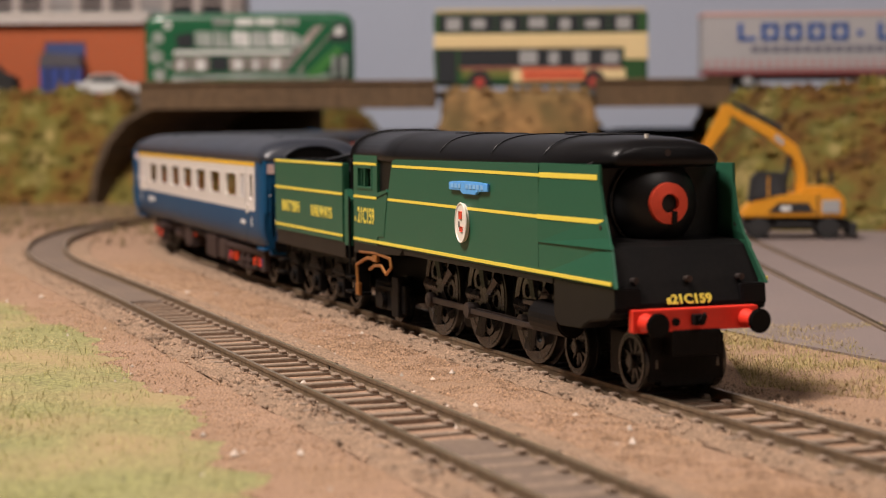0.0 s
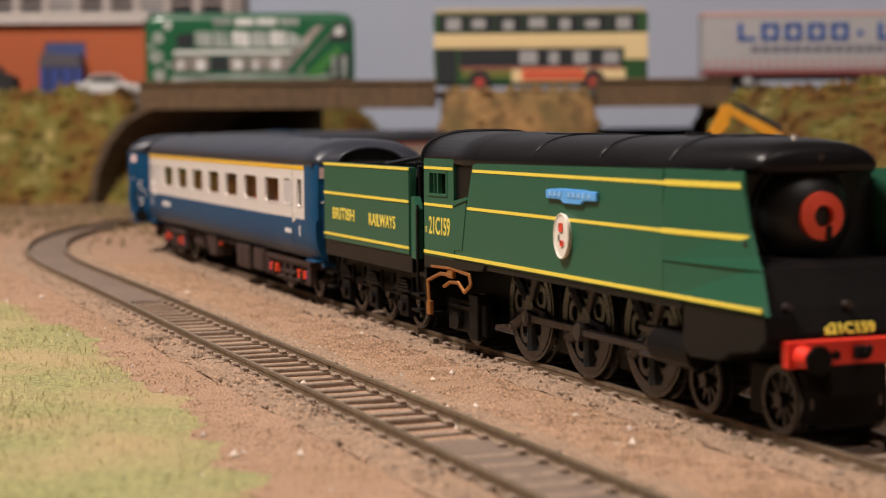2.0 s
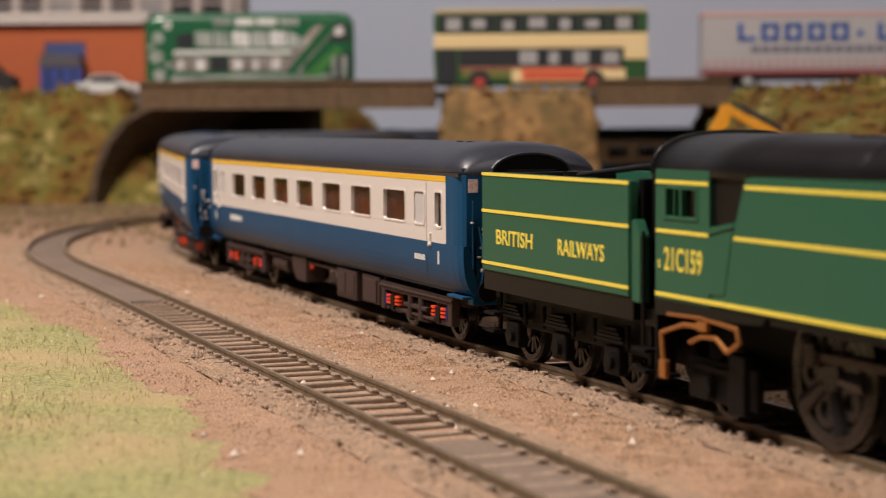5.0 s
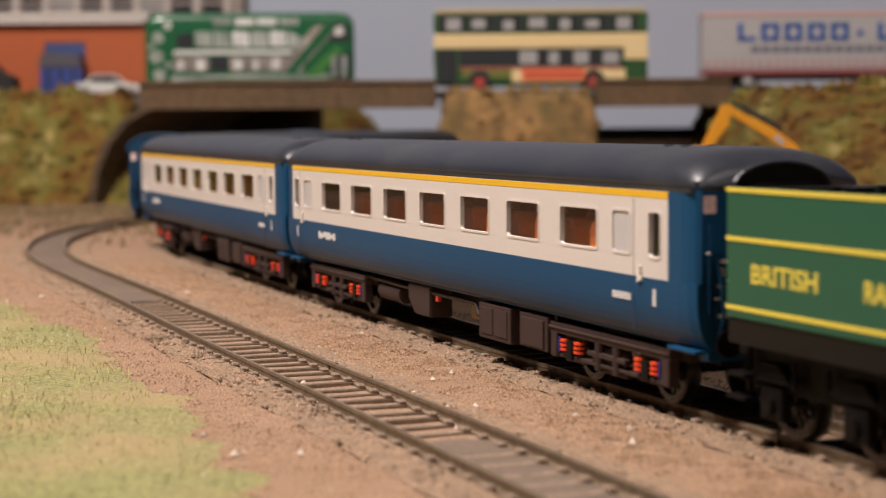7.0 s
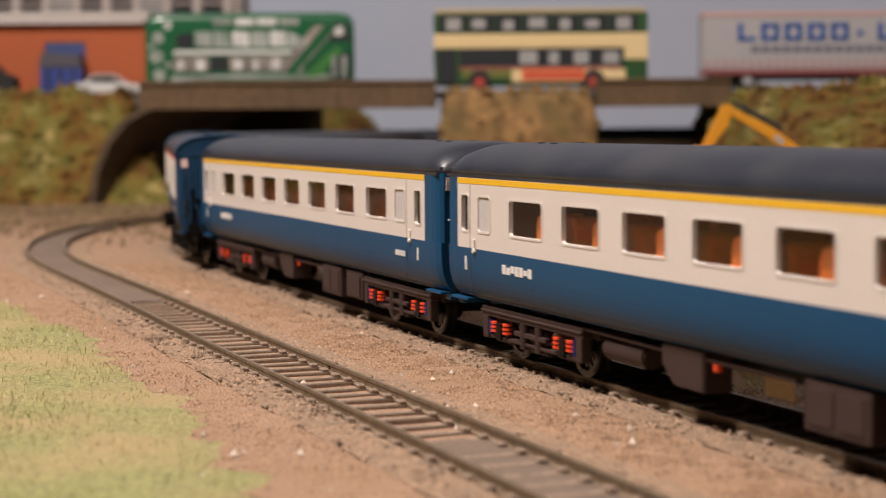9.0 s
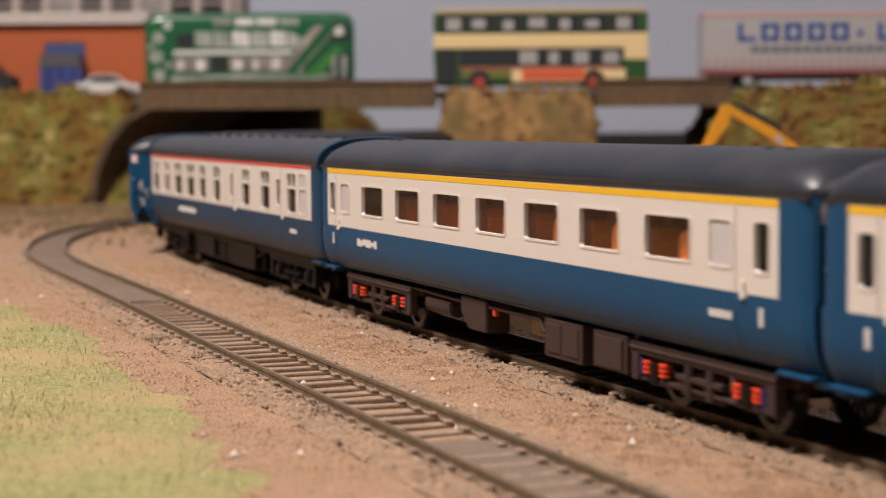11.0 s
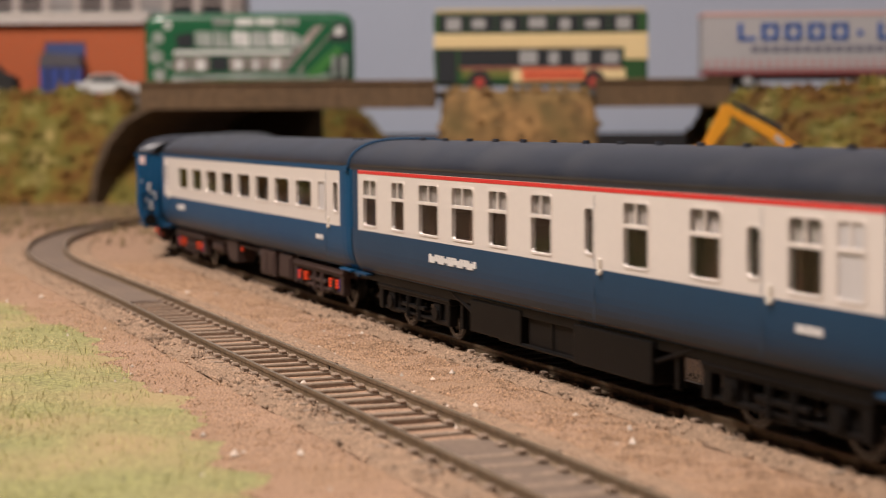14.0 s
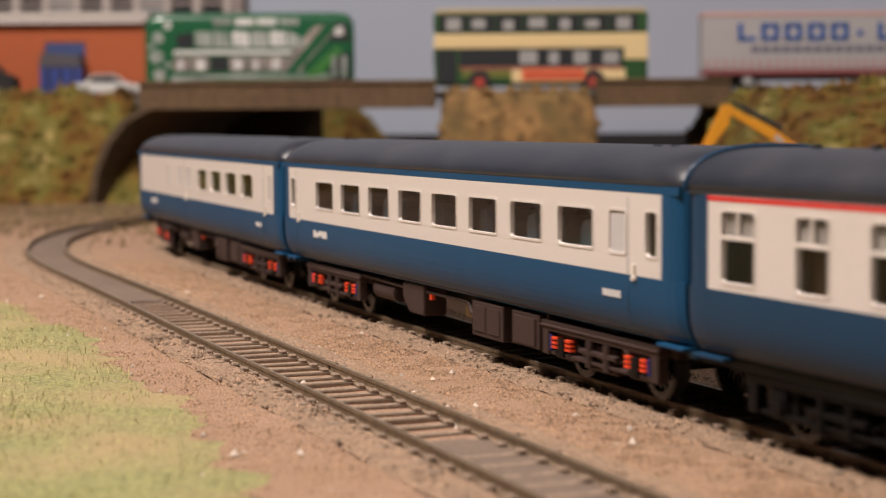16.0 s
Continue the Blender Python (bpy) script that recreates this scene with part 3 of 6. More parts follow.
def bogie(parent, x, red):
    b = box(-27, 27, -15.0, -11.6, 9.6, 12.0, 0.3)
    b = box(-27, 27, 11.6, 15.0, 9.6, 12.0, 0.3, b)
    b = box(-5, 5, -12.5, 12.5, 8.5, 12.5, 0.4, b)
    for s in (-1, 1):
        b = box(-23, 23, s * 12.6, s * 14.6, 4.6, 5.4, 0.2, b)
        b = box(-8.5, 8.5, s * 13.6, s * 15.0, 6.6, 7.6, 0.2, b)
        b = rod((-4, s * 14.2, 4.0), (-4, s * 14.2, 9.6), 1.1, rod((4, s * 14.2, 4.0), (4, s * 14.2, 9.6), 1.1, b))
        b = rod((-27, s * 15.0, 10.8), (27, s * 15.0, 10.8), 0.35, b)
        b = box(-26.5, -23.5, s * 12.6, s * 15.0, 4.4, 10.0, 0.4, box(23.5, 26.5, s * 12.6, s * 15.0, 4.4, 10.0, 0.4, b))
        b = box(-7, 7, s * 12.2, s * 13.8, 3.4, 8.8, 0.4, b)
        b = pipe([(-13, s * 13.2, 8.2), (-8, s * 13.2, 6.2), (8, s * 13.2, 6.2), (13, s * 13.2, 8.2)], 0.45, b)
        b = rod((-24, s * 13.0, 8.8), (-24, s * 13.0, 5.0), 0.5, b)
        b = rod((24, s * 13.0, 8.8), (24, s * 13.0, 5.0), 0.5, b)
        for wx in (-17, 17):
            b = box(wx - 4.6, wx + 4.6, s * 12.0, s * 13.8, 3.9, 9.4, 0.4, b)
    b = box(-30, -26.5, -12.5, 12.5, 9.5, 11.5, 0.2, b)
    b = box(26.5, 30, -12.5, 12.5, 9.5, 11.5, 0.2, b)
    bo = part("bogie", b, M_BROWN if red else M_FRAME, parent, "", at=Matrix.Translation((x * 0.001, 0, 0)))
    for wx in (-17, 17):
        w = spoked_wheel(bo, 6.9, Matrix.Translation((wx * 0.001, 0, 0.0069)), spokes=14, whole=True)
        TURNING.append((w, (wx, 0, 6.9), 6.9))
        for s in (-1, 1):
            if red:
                for dx in (-3.3, 3.3):
                    sp = None
                    for i in range(3):
                        sp = rod((wx + dx, s * 14.1, 6.2 + 0.95 * i), (wx + dx, s * 14.1, 6.75 + 0.95 * i), 1.35, sp, 12)
                    part("spring", sp, M_AXLE, bo, "orange-red axlebox spring")
                part("axlebox", box(wx - 1.5, wx + 1.5, s * 13.4, s * 15.2, 4.6, 8.6, 0.3), M_FRAME, bo)
                part("bracket", box(wx + (5.2 if wx > 0 else -5.8), wx + (5.8 if wx > 0 else -5.2), s * 13.0, s * 14.9, 5.6, 9.0, 0.1), M_ULTRA, bo, "bright blue bracket")
            else:
                part("axlebox", rod((wx, s * 13.5, 6.9), (wx, s * 15.4, 6.9), 1.9, box(wx - 2.4, wx + 2.4, s * 13, s * 14.8, 4.5, 9.4, 0.4)), M_FRAME, bo)
    return bo


def coach(key, label, holes, stripe, seat, modern, doors, lettering, blue=M_BLUE):
    """A model coach. holes: (x0, x1, z0, z1, kind) of its windows; stripe: the cantrail band's material."""
    c = tagged(empty("passenger_coach"), label, "coach", "coaches of the train")
    H, B = 18.2, 131.0
    fore = 121.4 if stripe and modern else 123.2
    for s in (-1, 1):
        side = wall_with_holes(-123.2, fore, 25.4, 41.9 if stripe else 41.2, [h[:4] for h in holes], s * 17.2, s * H)
        part("upper_side", side, M_CREAM, c)
        if stripe:
            part("cantrail_stripe", box(-123.2, fore, s * (H - 0.1), s * (H + 0.06), 40.5 if modern else 40.9, 41.8), stripe, c)
        part("cantrail", box(-B + 1, B - 1, s * 16.8, s * (H + 0.02), 41.9 if stripe else 41.2, 42.7), blue if modern and not stripe else M_ROOF, c)
        low = []
        for x, k in ((-B, 0.955), (-B + 2.5, 0.99), (-B + 6, 1.0), (B - 6, 1.0), (B - 2.5, 0.99), (B, 0.955)):
            low.append([(x, s * v * k, z) for v, z in ((H, 25.4), (H + 0.02, 23.5), (H - 0.02, 21.8), (H - 0.12, 20.2), (H - 0.32, 18.7), (H - 0.65, 17.3), (H - 1.1, 16.0), (H - 1.7, 14.9), (H - 2.4, 14.0), (H - 3.2, 13.3), (14.0, 13.3), (16.5, 25.4))])
        part("lower_side", loft(low), blue, c)
        for x0, x1, z0, z1, kind in holes:
            window(c, x0, x1, z0, z1, s, kind)
        for x in doors:
            d = rod((x, s * 18.2, 24.8), (x, s * 18.9, 24.8), 0.45)
            d = box(x - 0.5, x + 0.5, s * 18.1, s * 18.75, 25.8, 27.6, 0.15, d)
            d = box(x - 0.8, x + 0.8, s * 18.1, s * 18.6, 24.6, 25.6, 0.15, d)
            part("door_handle", d, M_IVORY, c, "pale door handle")
            part("door_seam", box(x - 3.0, x - 2.8, s * 18.15, s * 18.24, 14.5, 40.2), M_BLUE_DARK, c)
        for e in (-1, 1):
            ec = []
            for x, k in ((fore if e > 0 else 123.2, 1.0), (126.5, 1.0), (128.6, 0.985), (130.2, 0.955), (131.0, 0.91)):
                ec.append([(e * x, s * H * k, 25.4), (e * x, s * H * k, 42.4), (e * x, s * 12.0, 42.4), (e * x, s * 12.0, 25.4)])
            part("end_corner", loft(ec), blue, c)
            part("foot_step", box(e * 119.5, e * 130, s * 14.6, s * 17.3, 12.6, 13.3, 0.2), blue, c)
            part("warning_label", box(e * 130.2, e * 131.2, s * 13.7, s * 16.1, 38.2, 41.4), M_PINK, c, "white and red warning label")
    for e in (-1, 1):
        part("end_wall", box(e * 126.5, e * 130.8, -14.0, 14.0, 13.4, 42.6, 0.3), blue, c)
        g = box(e * 130.6, e * 131.9, -6.5, 6.5, 15.0, 43.5, 0.5)
        if modern:
            # solid black arch for the shaded recess in the roof's end, edged by a rim
            arch = [(10.2 * math.cos(a), 42.7 + 4.6 * math.sin(a)) for a in [math.pi * i / 14 for i in range(15)]]
            part("recess_shade", prism(arch, e * 121, e * 131.4, "x"), M_FRAME, c, "black arch painted for the shaded recess")
            part("recess_rim", pipe([(e * 131.3, y, z) for y, z in arch], 0.45, None, 6), M_ROOF, c)
        part("gangway", g, M_FRAME, c, "black corridor gangway")
        for y, z, w, h in ((-12, 29.5, 1.3, 0.7), (-12.4, 27.6, 0.9, 1.6), (-10.2, 26.0, 2.6, 0.5), (-12.6, 25.0, 1.1, 0.6), (-13.4, 22.8, 0.9, 0.5), (-11.6, 21.6, 1.4, 1.2), (-11.8, 19.6, 2.4, 0.8), (-9.6, 23.6, 0.8, 0.8), (-15.2, 31.0, 0.7, 0.5), (12, 28, 1.2, 0.9), (11, 22, 1.2, 0.9)):
            part("jumper_socket", box(e * 130.4, e * 131.5, y - w / 2, y + w / 2, z - h / 2, z + h / 2, 0.15), M_WHITE if modern else M_FRAME, c, "white control socket" if modern else "")
        for y in (-9.0, -13.4):
            part("jumper_cable", pipe([(e * 131.3, y, 30), (e * 131.9, y + 0.6, 25), (e * 131.8, y + 1.0, 20), (e * 131.2, y + 0.4, 16)], 0.35, None, 6), blue, c)
        for y in (-15.0, 15.0):
            part("end_handrail", pipe([(e * 131.2, y, 20), (e * 131.2, y, 36)], 0.25), blue, c)
        for y in (-11.5, 11.5):
            bf = rod((e * 129, y, 14.6), (e * 132.4, y, 14.6), 0.9)
            part("buffer", rod((e * 131.8, y, 14.6), (e * 132.5, y, 14.6), 2.6, bf, 20), M_FRAME, c)
        part("coupling", box(e * 120, e * 132.3, -2, 2, 7.5, 9.0, 0.3), M_FRAME, c)
        part("buffer_beam", box(e * 127.5, e * 130.5, -15, 15, 11.2, 13.6, 0.3), blue if modern else M_FRAME, c)
    # roof with domed ends
    rf = []
    for x, k, w in ((-B, 0.35, 0.90), (-B + 1.5, 0.62, 0.955), (-B + 4, 0.86, 0.985), (-B + 9, 0.98, 1.0), (-B + 14, 1.0, 1.0), (0, 1.0, 1.0), (B - 14, 1.0, 1.0), (B - 9, 0.98, 1.0), (B - 4, 0.86, 0.985), (B - 1.5, 0.62, 0.955), (B, 0.35, 0.90)):
        if not modern:
            k, w = 1.0, 1.0
        sec = [(x, H * w * math.copysign(abs(math.cos(a)) ** 0.72, math.cos(a)), 42.6 + 7.4 * k * math.sin(a) ** 0.95) for a in [math.pi * i / 22 for i in range(23)]]
        rf.append([(x, 16.8 * w, 42.2)] + sec + [(x, -16.8 * w, 42.2)])
    part("roof", loft(rf), M_ROOF, c, smooth=True)
    if modern:
        for e in (-1, 1):
            part("roof_end_panel", box(e * 119, e * 130.2, -17.2, -14.4, 43.2, 44.0, 0.3), M_ROOF, c)
            for x, y in ((104, -5), (97, -5), (100, 3)):
                part("roof_vent", rod((e * x, y, 49.0), (e * x, y, 50.1), 0.9, None, 12), M_ROOF, c)
            part("roof_hatch", box(e * 100, e * 112, -9.5, -6.0, 47.6, 48.5, 0.3), M_ROOF, c)
    else:
        for e in (-1, 1):
            part("roof_rim", pipe([(e * B, (H + 0.1) * math.copysign(abs(math.cos(a)) ** 0.72, math.cos(a)), 42.6 + 7.6 * math.sin(a) ** 0.95) for a in [math.pi * i / 22 for i in range(23)]], 0.5), blue, c)
            part("end_top", prism([(H * math.copysign(abs(math.cos(a)) ** 0.72, math.cos(a)), 42.5 + 7.3 * math.sin(a) ** 0.95) for a in [math.pi * i / 22 for i in range(23)]], e * (B - 1.5), e * (B + 0.05), "x"), blue, c)
        for x in range(-112, 118, 17):
            vt = rod((x, -3.2, 49.0), (x, -3.2, 50.7), 1.1, seg=10, r2=0.8)
            part("roof_ventilator", vt, M_ROOF, c)
    # inside
    part("floor", box(-126, 126, -16, 16, 14.0, 19.0), M_TRIM, c)
    part("partition", box(96.5, 97.5, -16.5, 16.5, 19, 42, 0, box(-97.5, -96.5, -16.5, 16.5, 19, 42)), M_TRIM, c)
    step = 13.9 if modern else 16
    n = 13
    for i in range(n):
        x = (i - (n - 1) / 2) * step
        for s in (-1, 1):
            st = prism([(x - 3.6, 19), (x - 3.0, 32.4), (x - 2.0, 34.6), (x + 2.0, 34.6), (x + 3.0, 32.4), (x + 3.6, 19)], s * 4.5, s * 14.4, "y", bevel=0.5)
            st = box(x - 5.0, x + 5.0, s * 4.5, s * 14.4, 22.0, 26.4, 0.6, st)
            part("seat", st, seat, c)
            if i % 2 == 0 and modern:
                part("table", box(x + step / 2 - 3.0, x + step / 2 + 3.0, s * 5, s * 16.5, 28.0, 28.8, 0.2), M_TRIM, c)
    # under the floor
    for s in (-1, 1):
        if modern:
            part("equipment_box", box(22.8, 41.6, s * 9, s * 15.6, 4.2, 12.6, 0.4), M_BROWN, c)
            part("equipment_box", box(46.4, 61.5, s * 9, s * 15.4, 4.8, 12.6, 0.4), M_BROWN, c)
            part("equipment_box", prism([(-27.0, 13.0), (-27.0, 9.0), (-22, 5.2), (-11, 5.2), (-11, 13.0)], s * 9, s * 15.2, "y", bevel=0.3), M_BROWN, c)
            for x0, x1 in ((24.4, 31.4), (33.0, 40.0), (48.0, 60.0)):
                part("box_door", box(x0, x1, s * 15.3, s * 15.85, 5.4, 11.6, 0.15), M_BROWN, c)
            part("hanger", box(63.5, 64.6, s * 12, s * 14.5, 5.5, 13.5, 0.1), M_BROWN, c)
            part("brake_pipe", pipe([(-62, s * 14.2, 11.8), (-32, s * 14.2, 11.4), (18, s * 14.4, 11.6), (20, s * 14.4, 9.0)], 0.5, None, 6), M_BROWN, c)
            part("air_cylinder", rod((-54, s * 12, 8.8), (-36, s * 12, 8.8), 2.5, seg=20, bevel=0.5), M_BROWN, c)
            part("red_tap", box(-8.6, -7.2, s * 13.5, s * 14.6, 9.6, 11.4, 0.2), M_AXLE, c)
            part("data_plate", box(-4, 6, s * 6, s * 6.6, 5.6, 11.0), M_STRIPE_DULL, c, "dull cream plate")
        else:
            part("battery_box", box(10, 45, s * 10, s * 16.0, 4.4, 12.8, 0.4), M_FRAME, c)
            part("battery_box", box(-48, -18, s * 10, s * 15.6, 5.0, 12.8, 0.4), M_FRAME, c)
            # dark filler block added to close the see-through gap between the boxes
            part("underframe_filler", box(-16, 8, s * 8, s * 14.5, 4.8, 12.8, 0.4), M_FRAME, c)
            part("truss_rod", pipe([(-60, s * 15, 13), (-30, s * 15, 5), (30, s * 15, 5), (60, s * 15, 13)], 0.5), M_FRAME, c)
            part("solebar", box(-128, 128, s * 13.5, s * 15.2, 11.4, 13.5, 0.2), M_FRAME, c)
            for x in (-10, 36):
                part("data_mark", box(x, x + 6, s * 15.85, s * 16.1, 14.3, 14.7), M_GREY, c)
            for x in (-56, -4, 52):
                part("hanger", box(x, x + 1.4, s * 13.4, s * 14.8, 4.6, 12.6, 0.1), M_FRAME, c)
    part("underframe", box(-125, 125, -9, 9, 9.5, 13.6, 0.3), M_FRAME, c)
    for e in (-1, 1):
        b = bogie(c, e * 89.0, modern)
        BOGIES.append((b, key, e * 0.089))
    # printed marks on the sides
    for s in (-1, 1):
        mk = None
        x0, x1, z0, z1, nb = lettering
        for i in range(nb):
            a = x0 + (x1 - x0) * i / nb
            mk = box(a, a + (x1 - x0) / nb * 0.85, s * 18.0, s * 18.27, z0 + (0.5 if i % 3 == 2 else 0), z1 - (0.5 if i % 4 == 1 else 0), 0, mk)
        part("lettering_bar", mk, M_WHITE, c, "white lettering")
        mk = None
        for i in range(5):
            mk = box(98.8 + 1.6 * i, 100.0 + 1.6 * i, s * 18.0, s * 18.27, 20.5, 21.9, 0, mk)
        part("number_bar", mk, M_WHITE, c, "white number")
        if modern and stripe:
            for x in (115.6, -118.6):
                part("class_mark", box(x, x + 1.1, s * 18.0, s * 18.27, 20.2, 23.4), M_WHITE, c, "white class figure")
    return c


M_BLUE_DARK = mat("door_seam_paint", (0.03, 0.06, 0.10), 0.6)
M_STRIPE_DULL = mat("aged_cream_plate", (0.45, 0.34, 0.18), 0.6)

FO = [(x, x + 17.3, 29.6, 37.4, "clear") for x in (-92.4, -65.0, -37.4, -9.8, 18.1, 46.0, 74.4)] + [(98.8, 106.2, 29.6, 37.6, "frost"), (113.9, 118.5, 29.4, 37.8, "clear"), (-110.5, -103.5, 29.6, 37.6, "frost"), (-120.6, -116.4, 29.4, 37.8, "clear")]
TSO = [(x, x + 16.6, 29.6, 37.4, "clear") for x in (-94.6, -70.2, -45.8, -21.4, 3.0, 27.7, 52.4, 77.6)] + [(101.7, 108.8, 29.4, 37.6, "frost"), (117.0, 121.4, 29.4, 37.8, "clear"), (-120.6, -116.4, 29.4, 37.8, "clear")]
BSO = [(x, x + 16.6, 29.6, 37.4, "clear") for x in (3.0, 27.7, 52.4, 77.6)] + [(-60, -55, 29.4, 37.6, "frost"), (-34, -29, 29.4, 37.6, "frost"), (-18, -11, 29.4, 37.6, "frost"), (117.0, 121.4, 29.4, 37.8, "frost")]
RMB = [(x0, x1, 26.9, 39.2, "bar") for x0, x1 in ((-118.5, -107.9), (-95.5, -86.3), (-75.2, -62.0), (-52.6, -39.2), (-29.7, -19.4), (-6.1, 4.1), (37.6, 47.6), (63.7, 74.4), (96.4, 106.2))] + [(110.5, 117.8, 26.9, 39.2, "frostbar")] + [(20.4, 24.2, 28.3, 37.4, "clear"), (83.4, 87.6, 28.5, 37.0, "clear")]

LABEL = "blue and pale grey model coach"
VEHICLES = {
    "loco": (locomotive(), 0.3059, 0.045),
    "tender": (tender(), 0.1961, 0.026),
    "c1": (coach("c1", LABEL + " with yellow stripe, behind the tender", FO, M_STRIPE, M_ORANGE, True, (110.6, -112.5), (-96.4, -80.0, 20.8, 22.9, 7)), 0.0008, 0.089),
    "c2": (coach("c2", LABEL + " with yellow stripe and orange seats", FO, M_STRIPE, M_ORANGE, True, (110.6, -112.5), (-96.4, -80.0, 20.8, 22.9, 7)), -0.2647, 0.089),
    "c3": (coach("c3", LABEL + " with red stripe and window ventilators", RMB, M_REDLINE, M_TRIM, False, (27.5, 91.0), (-68.3, -37.4, 20.2, 22.3, 15), M_NAVY), -0.5299, 0.089),
    "c4": (coach("c4", LABEL + " without stripe, blue seats inside", TSO, None, M_TEAL, True, (112.5, -112.5), (-97.4, -84.0, 20.8, 22.9, 5)), -0.7941, 0.089),
    "c5": (coach("c5", LABEL + " with blank luggage section", BSO, None, M_TEAL, True, (112.5, -20.0), (-97.4, -84.0, 20.8, 22.9, 5)), -1.0588, 0.089),
}

# where the first coach's middle is on the track, second by second
RUN = [(0.0, -0.3872), (0.5, -0.3747), (1.0, -0.3612), (1.5, -0.3465), (2.0, -0.3312), (2.5, -0.3140), (3.0, -0.2962), (3.5, -0.2762), (4.0, -0.2555), (5.2, -0.1990), (6.5, -0.1312), (7.0, -0.0981), (7.5, -0.0652),
       (8.0, -0.0290), (8.5, 0.0061), (9.0, 0.0421), (10.2, 0.1355), (11.5, 0.2509), (12.0, 0.2979), (12.5, 0.3455), (13.0, 0.3935), (13.5, 0.4455), (14.0, 0.4985), (14.5, 0.5490), (15.0, 0.5998), (15.5, 0.6472), (16.0, 0.6925)]


def run(t):
    """The train's way at t seconds, gliding through the rows above."""
    ts, ss = [r[0] for r in RUN], [r[1] for r in RUN]
    v = np.gradient(ss, ts)
    i = min(max(int(np.searchsorted(ts, t, "right")) - 1, 0), len(ts) - 2)
    h = ts[i + 1] - ts[i]
    q = (t - ts[i]) / h
    return ((2 * q**3 - 3 * q**2 + 1) * ss[i] + (q**3 - 2 * q**2 + q) * h * v[i] + (3 * q**2 - 2 * q**3) * ss[i + 1] + (q**3 - q**2) * h * v[i + 1])


def motions():
    times = [i / 5 for i in range(81)]
    quick = [i / 15 for i in range(241)]
    for key, (ob, off, half) in VEHICLES.items():
        rows = []
        for t in times:
            s = run(t) + off
            x1, y1, _ = on_track(s + half)
            x0, y0, _ = on_track(s - half)
            rows.append((t, Matrix.Translation(((x0 + x1) / 2, (y0 + y1) / 2, 0)) @ Matrix.Rotation(math.atan2(y1 - y0, x1 - x0), 4, "Z")))
        walk(ob, rows)
    for b, key, off in BOGIES:
        _, voff, half = VEHICLES[key]
        rows = []
        for t in times:
            s = run(t) + voff
            x1, y1, _ = on_track(s + half)
            x0, y0, _ = on_track(s - half)
            turn = on_track(s + off)[2] - math.atan2(y1 - y0, x1 - x0)
            turn = (turn + math.pi) % (2 * math.pi) - math.pi
            rows.append((t, Matrix.Translation((off, 0, 0)) @ Matrix.Rotation(turn, 4, "Z")))
        walk(b, rows)
    for w, (x, y, z), r in TURNING:
        at = Matrix.Translation((x * 0.001, y * 0.001, z * 0.001))
        walk(w, [(t, at @ Matrix.Rotation(run(t) / (r * 0.001) + 0.6, 4, "Y")) for t in quick])
    for c, (x, y, z), k, r in CRANKS:
        rows = []
        for t in quick:
            a = run(t) / (r * 0.001) + 0.6
            rows.append((t, Matrix.Translation(((x + k * math.sin(a)) * 0.001, y * 0.001, (z + k * math.cos(a)) * 0.001))))
        walk(c, rows)


# ---- the layout: ground, tracks, hills, road and bridges ----
GROUND_Z = -0.0027
M_SOIL = mat("sandy_scatter_ground", (0.305, 0.190, 0.122), 0.95, spread=0.7, scale=2600, bump=0.8, stain=(0.255, 0.160, 0.090), stain_scale=16, stain_amount=0.7, distance=0.0004)
M_GRAIN = mat("sand_grains", (0.345, 0.218, 0.132), 0.9, spread=0.2, scale=400, bump=0.2, island=0.6)
M_GRIT = mat("grey_ballast_grit", (0.27, 0.185, 0.125), 0.9, spread=0.3, scale=400, bump=0.2, island=0.5)
M_YARD = mat("pinkish_grey_yard_surface", (0.175, 0.138, 0.128), 0.85, spread=0.14, scale=1400, bump=0.4, stain=(0.20, 0.155, 0.140), stain_scale=26, stain_amount=0.6)
M_TURF = mat("green_static_grass", (0.31, 0.31, 0.115), 0.9, spread=0.3, scale=700, bump=0.4, stain=(0.46, 0.36, 0.19), stain_scale=24, stain_amount=0.8, island=0.5)
M_STRAW = mat("straw_static_grass", (0.40, 0.30, 0.14), 0.9, spread=0.25, scale=700, bump=0.2, stain=(0.26, 0.25, 0.07), stain_scale=40, stain_amount=0.7, island=0.4)


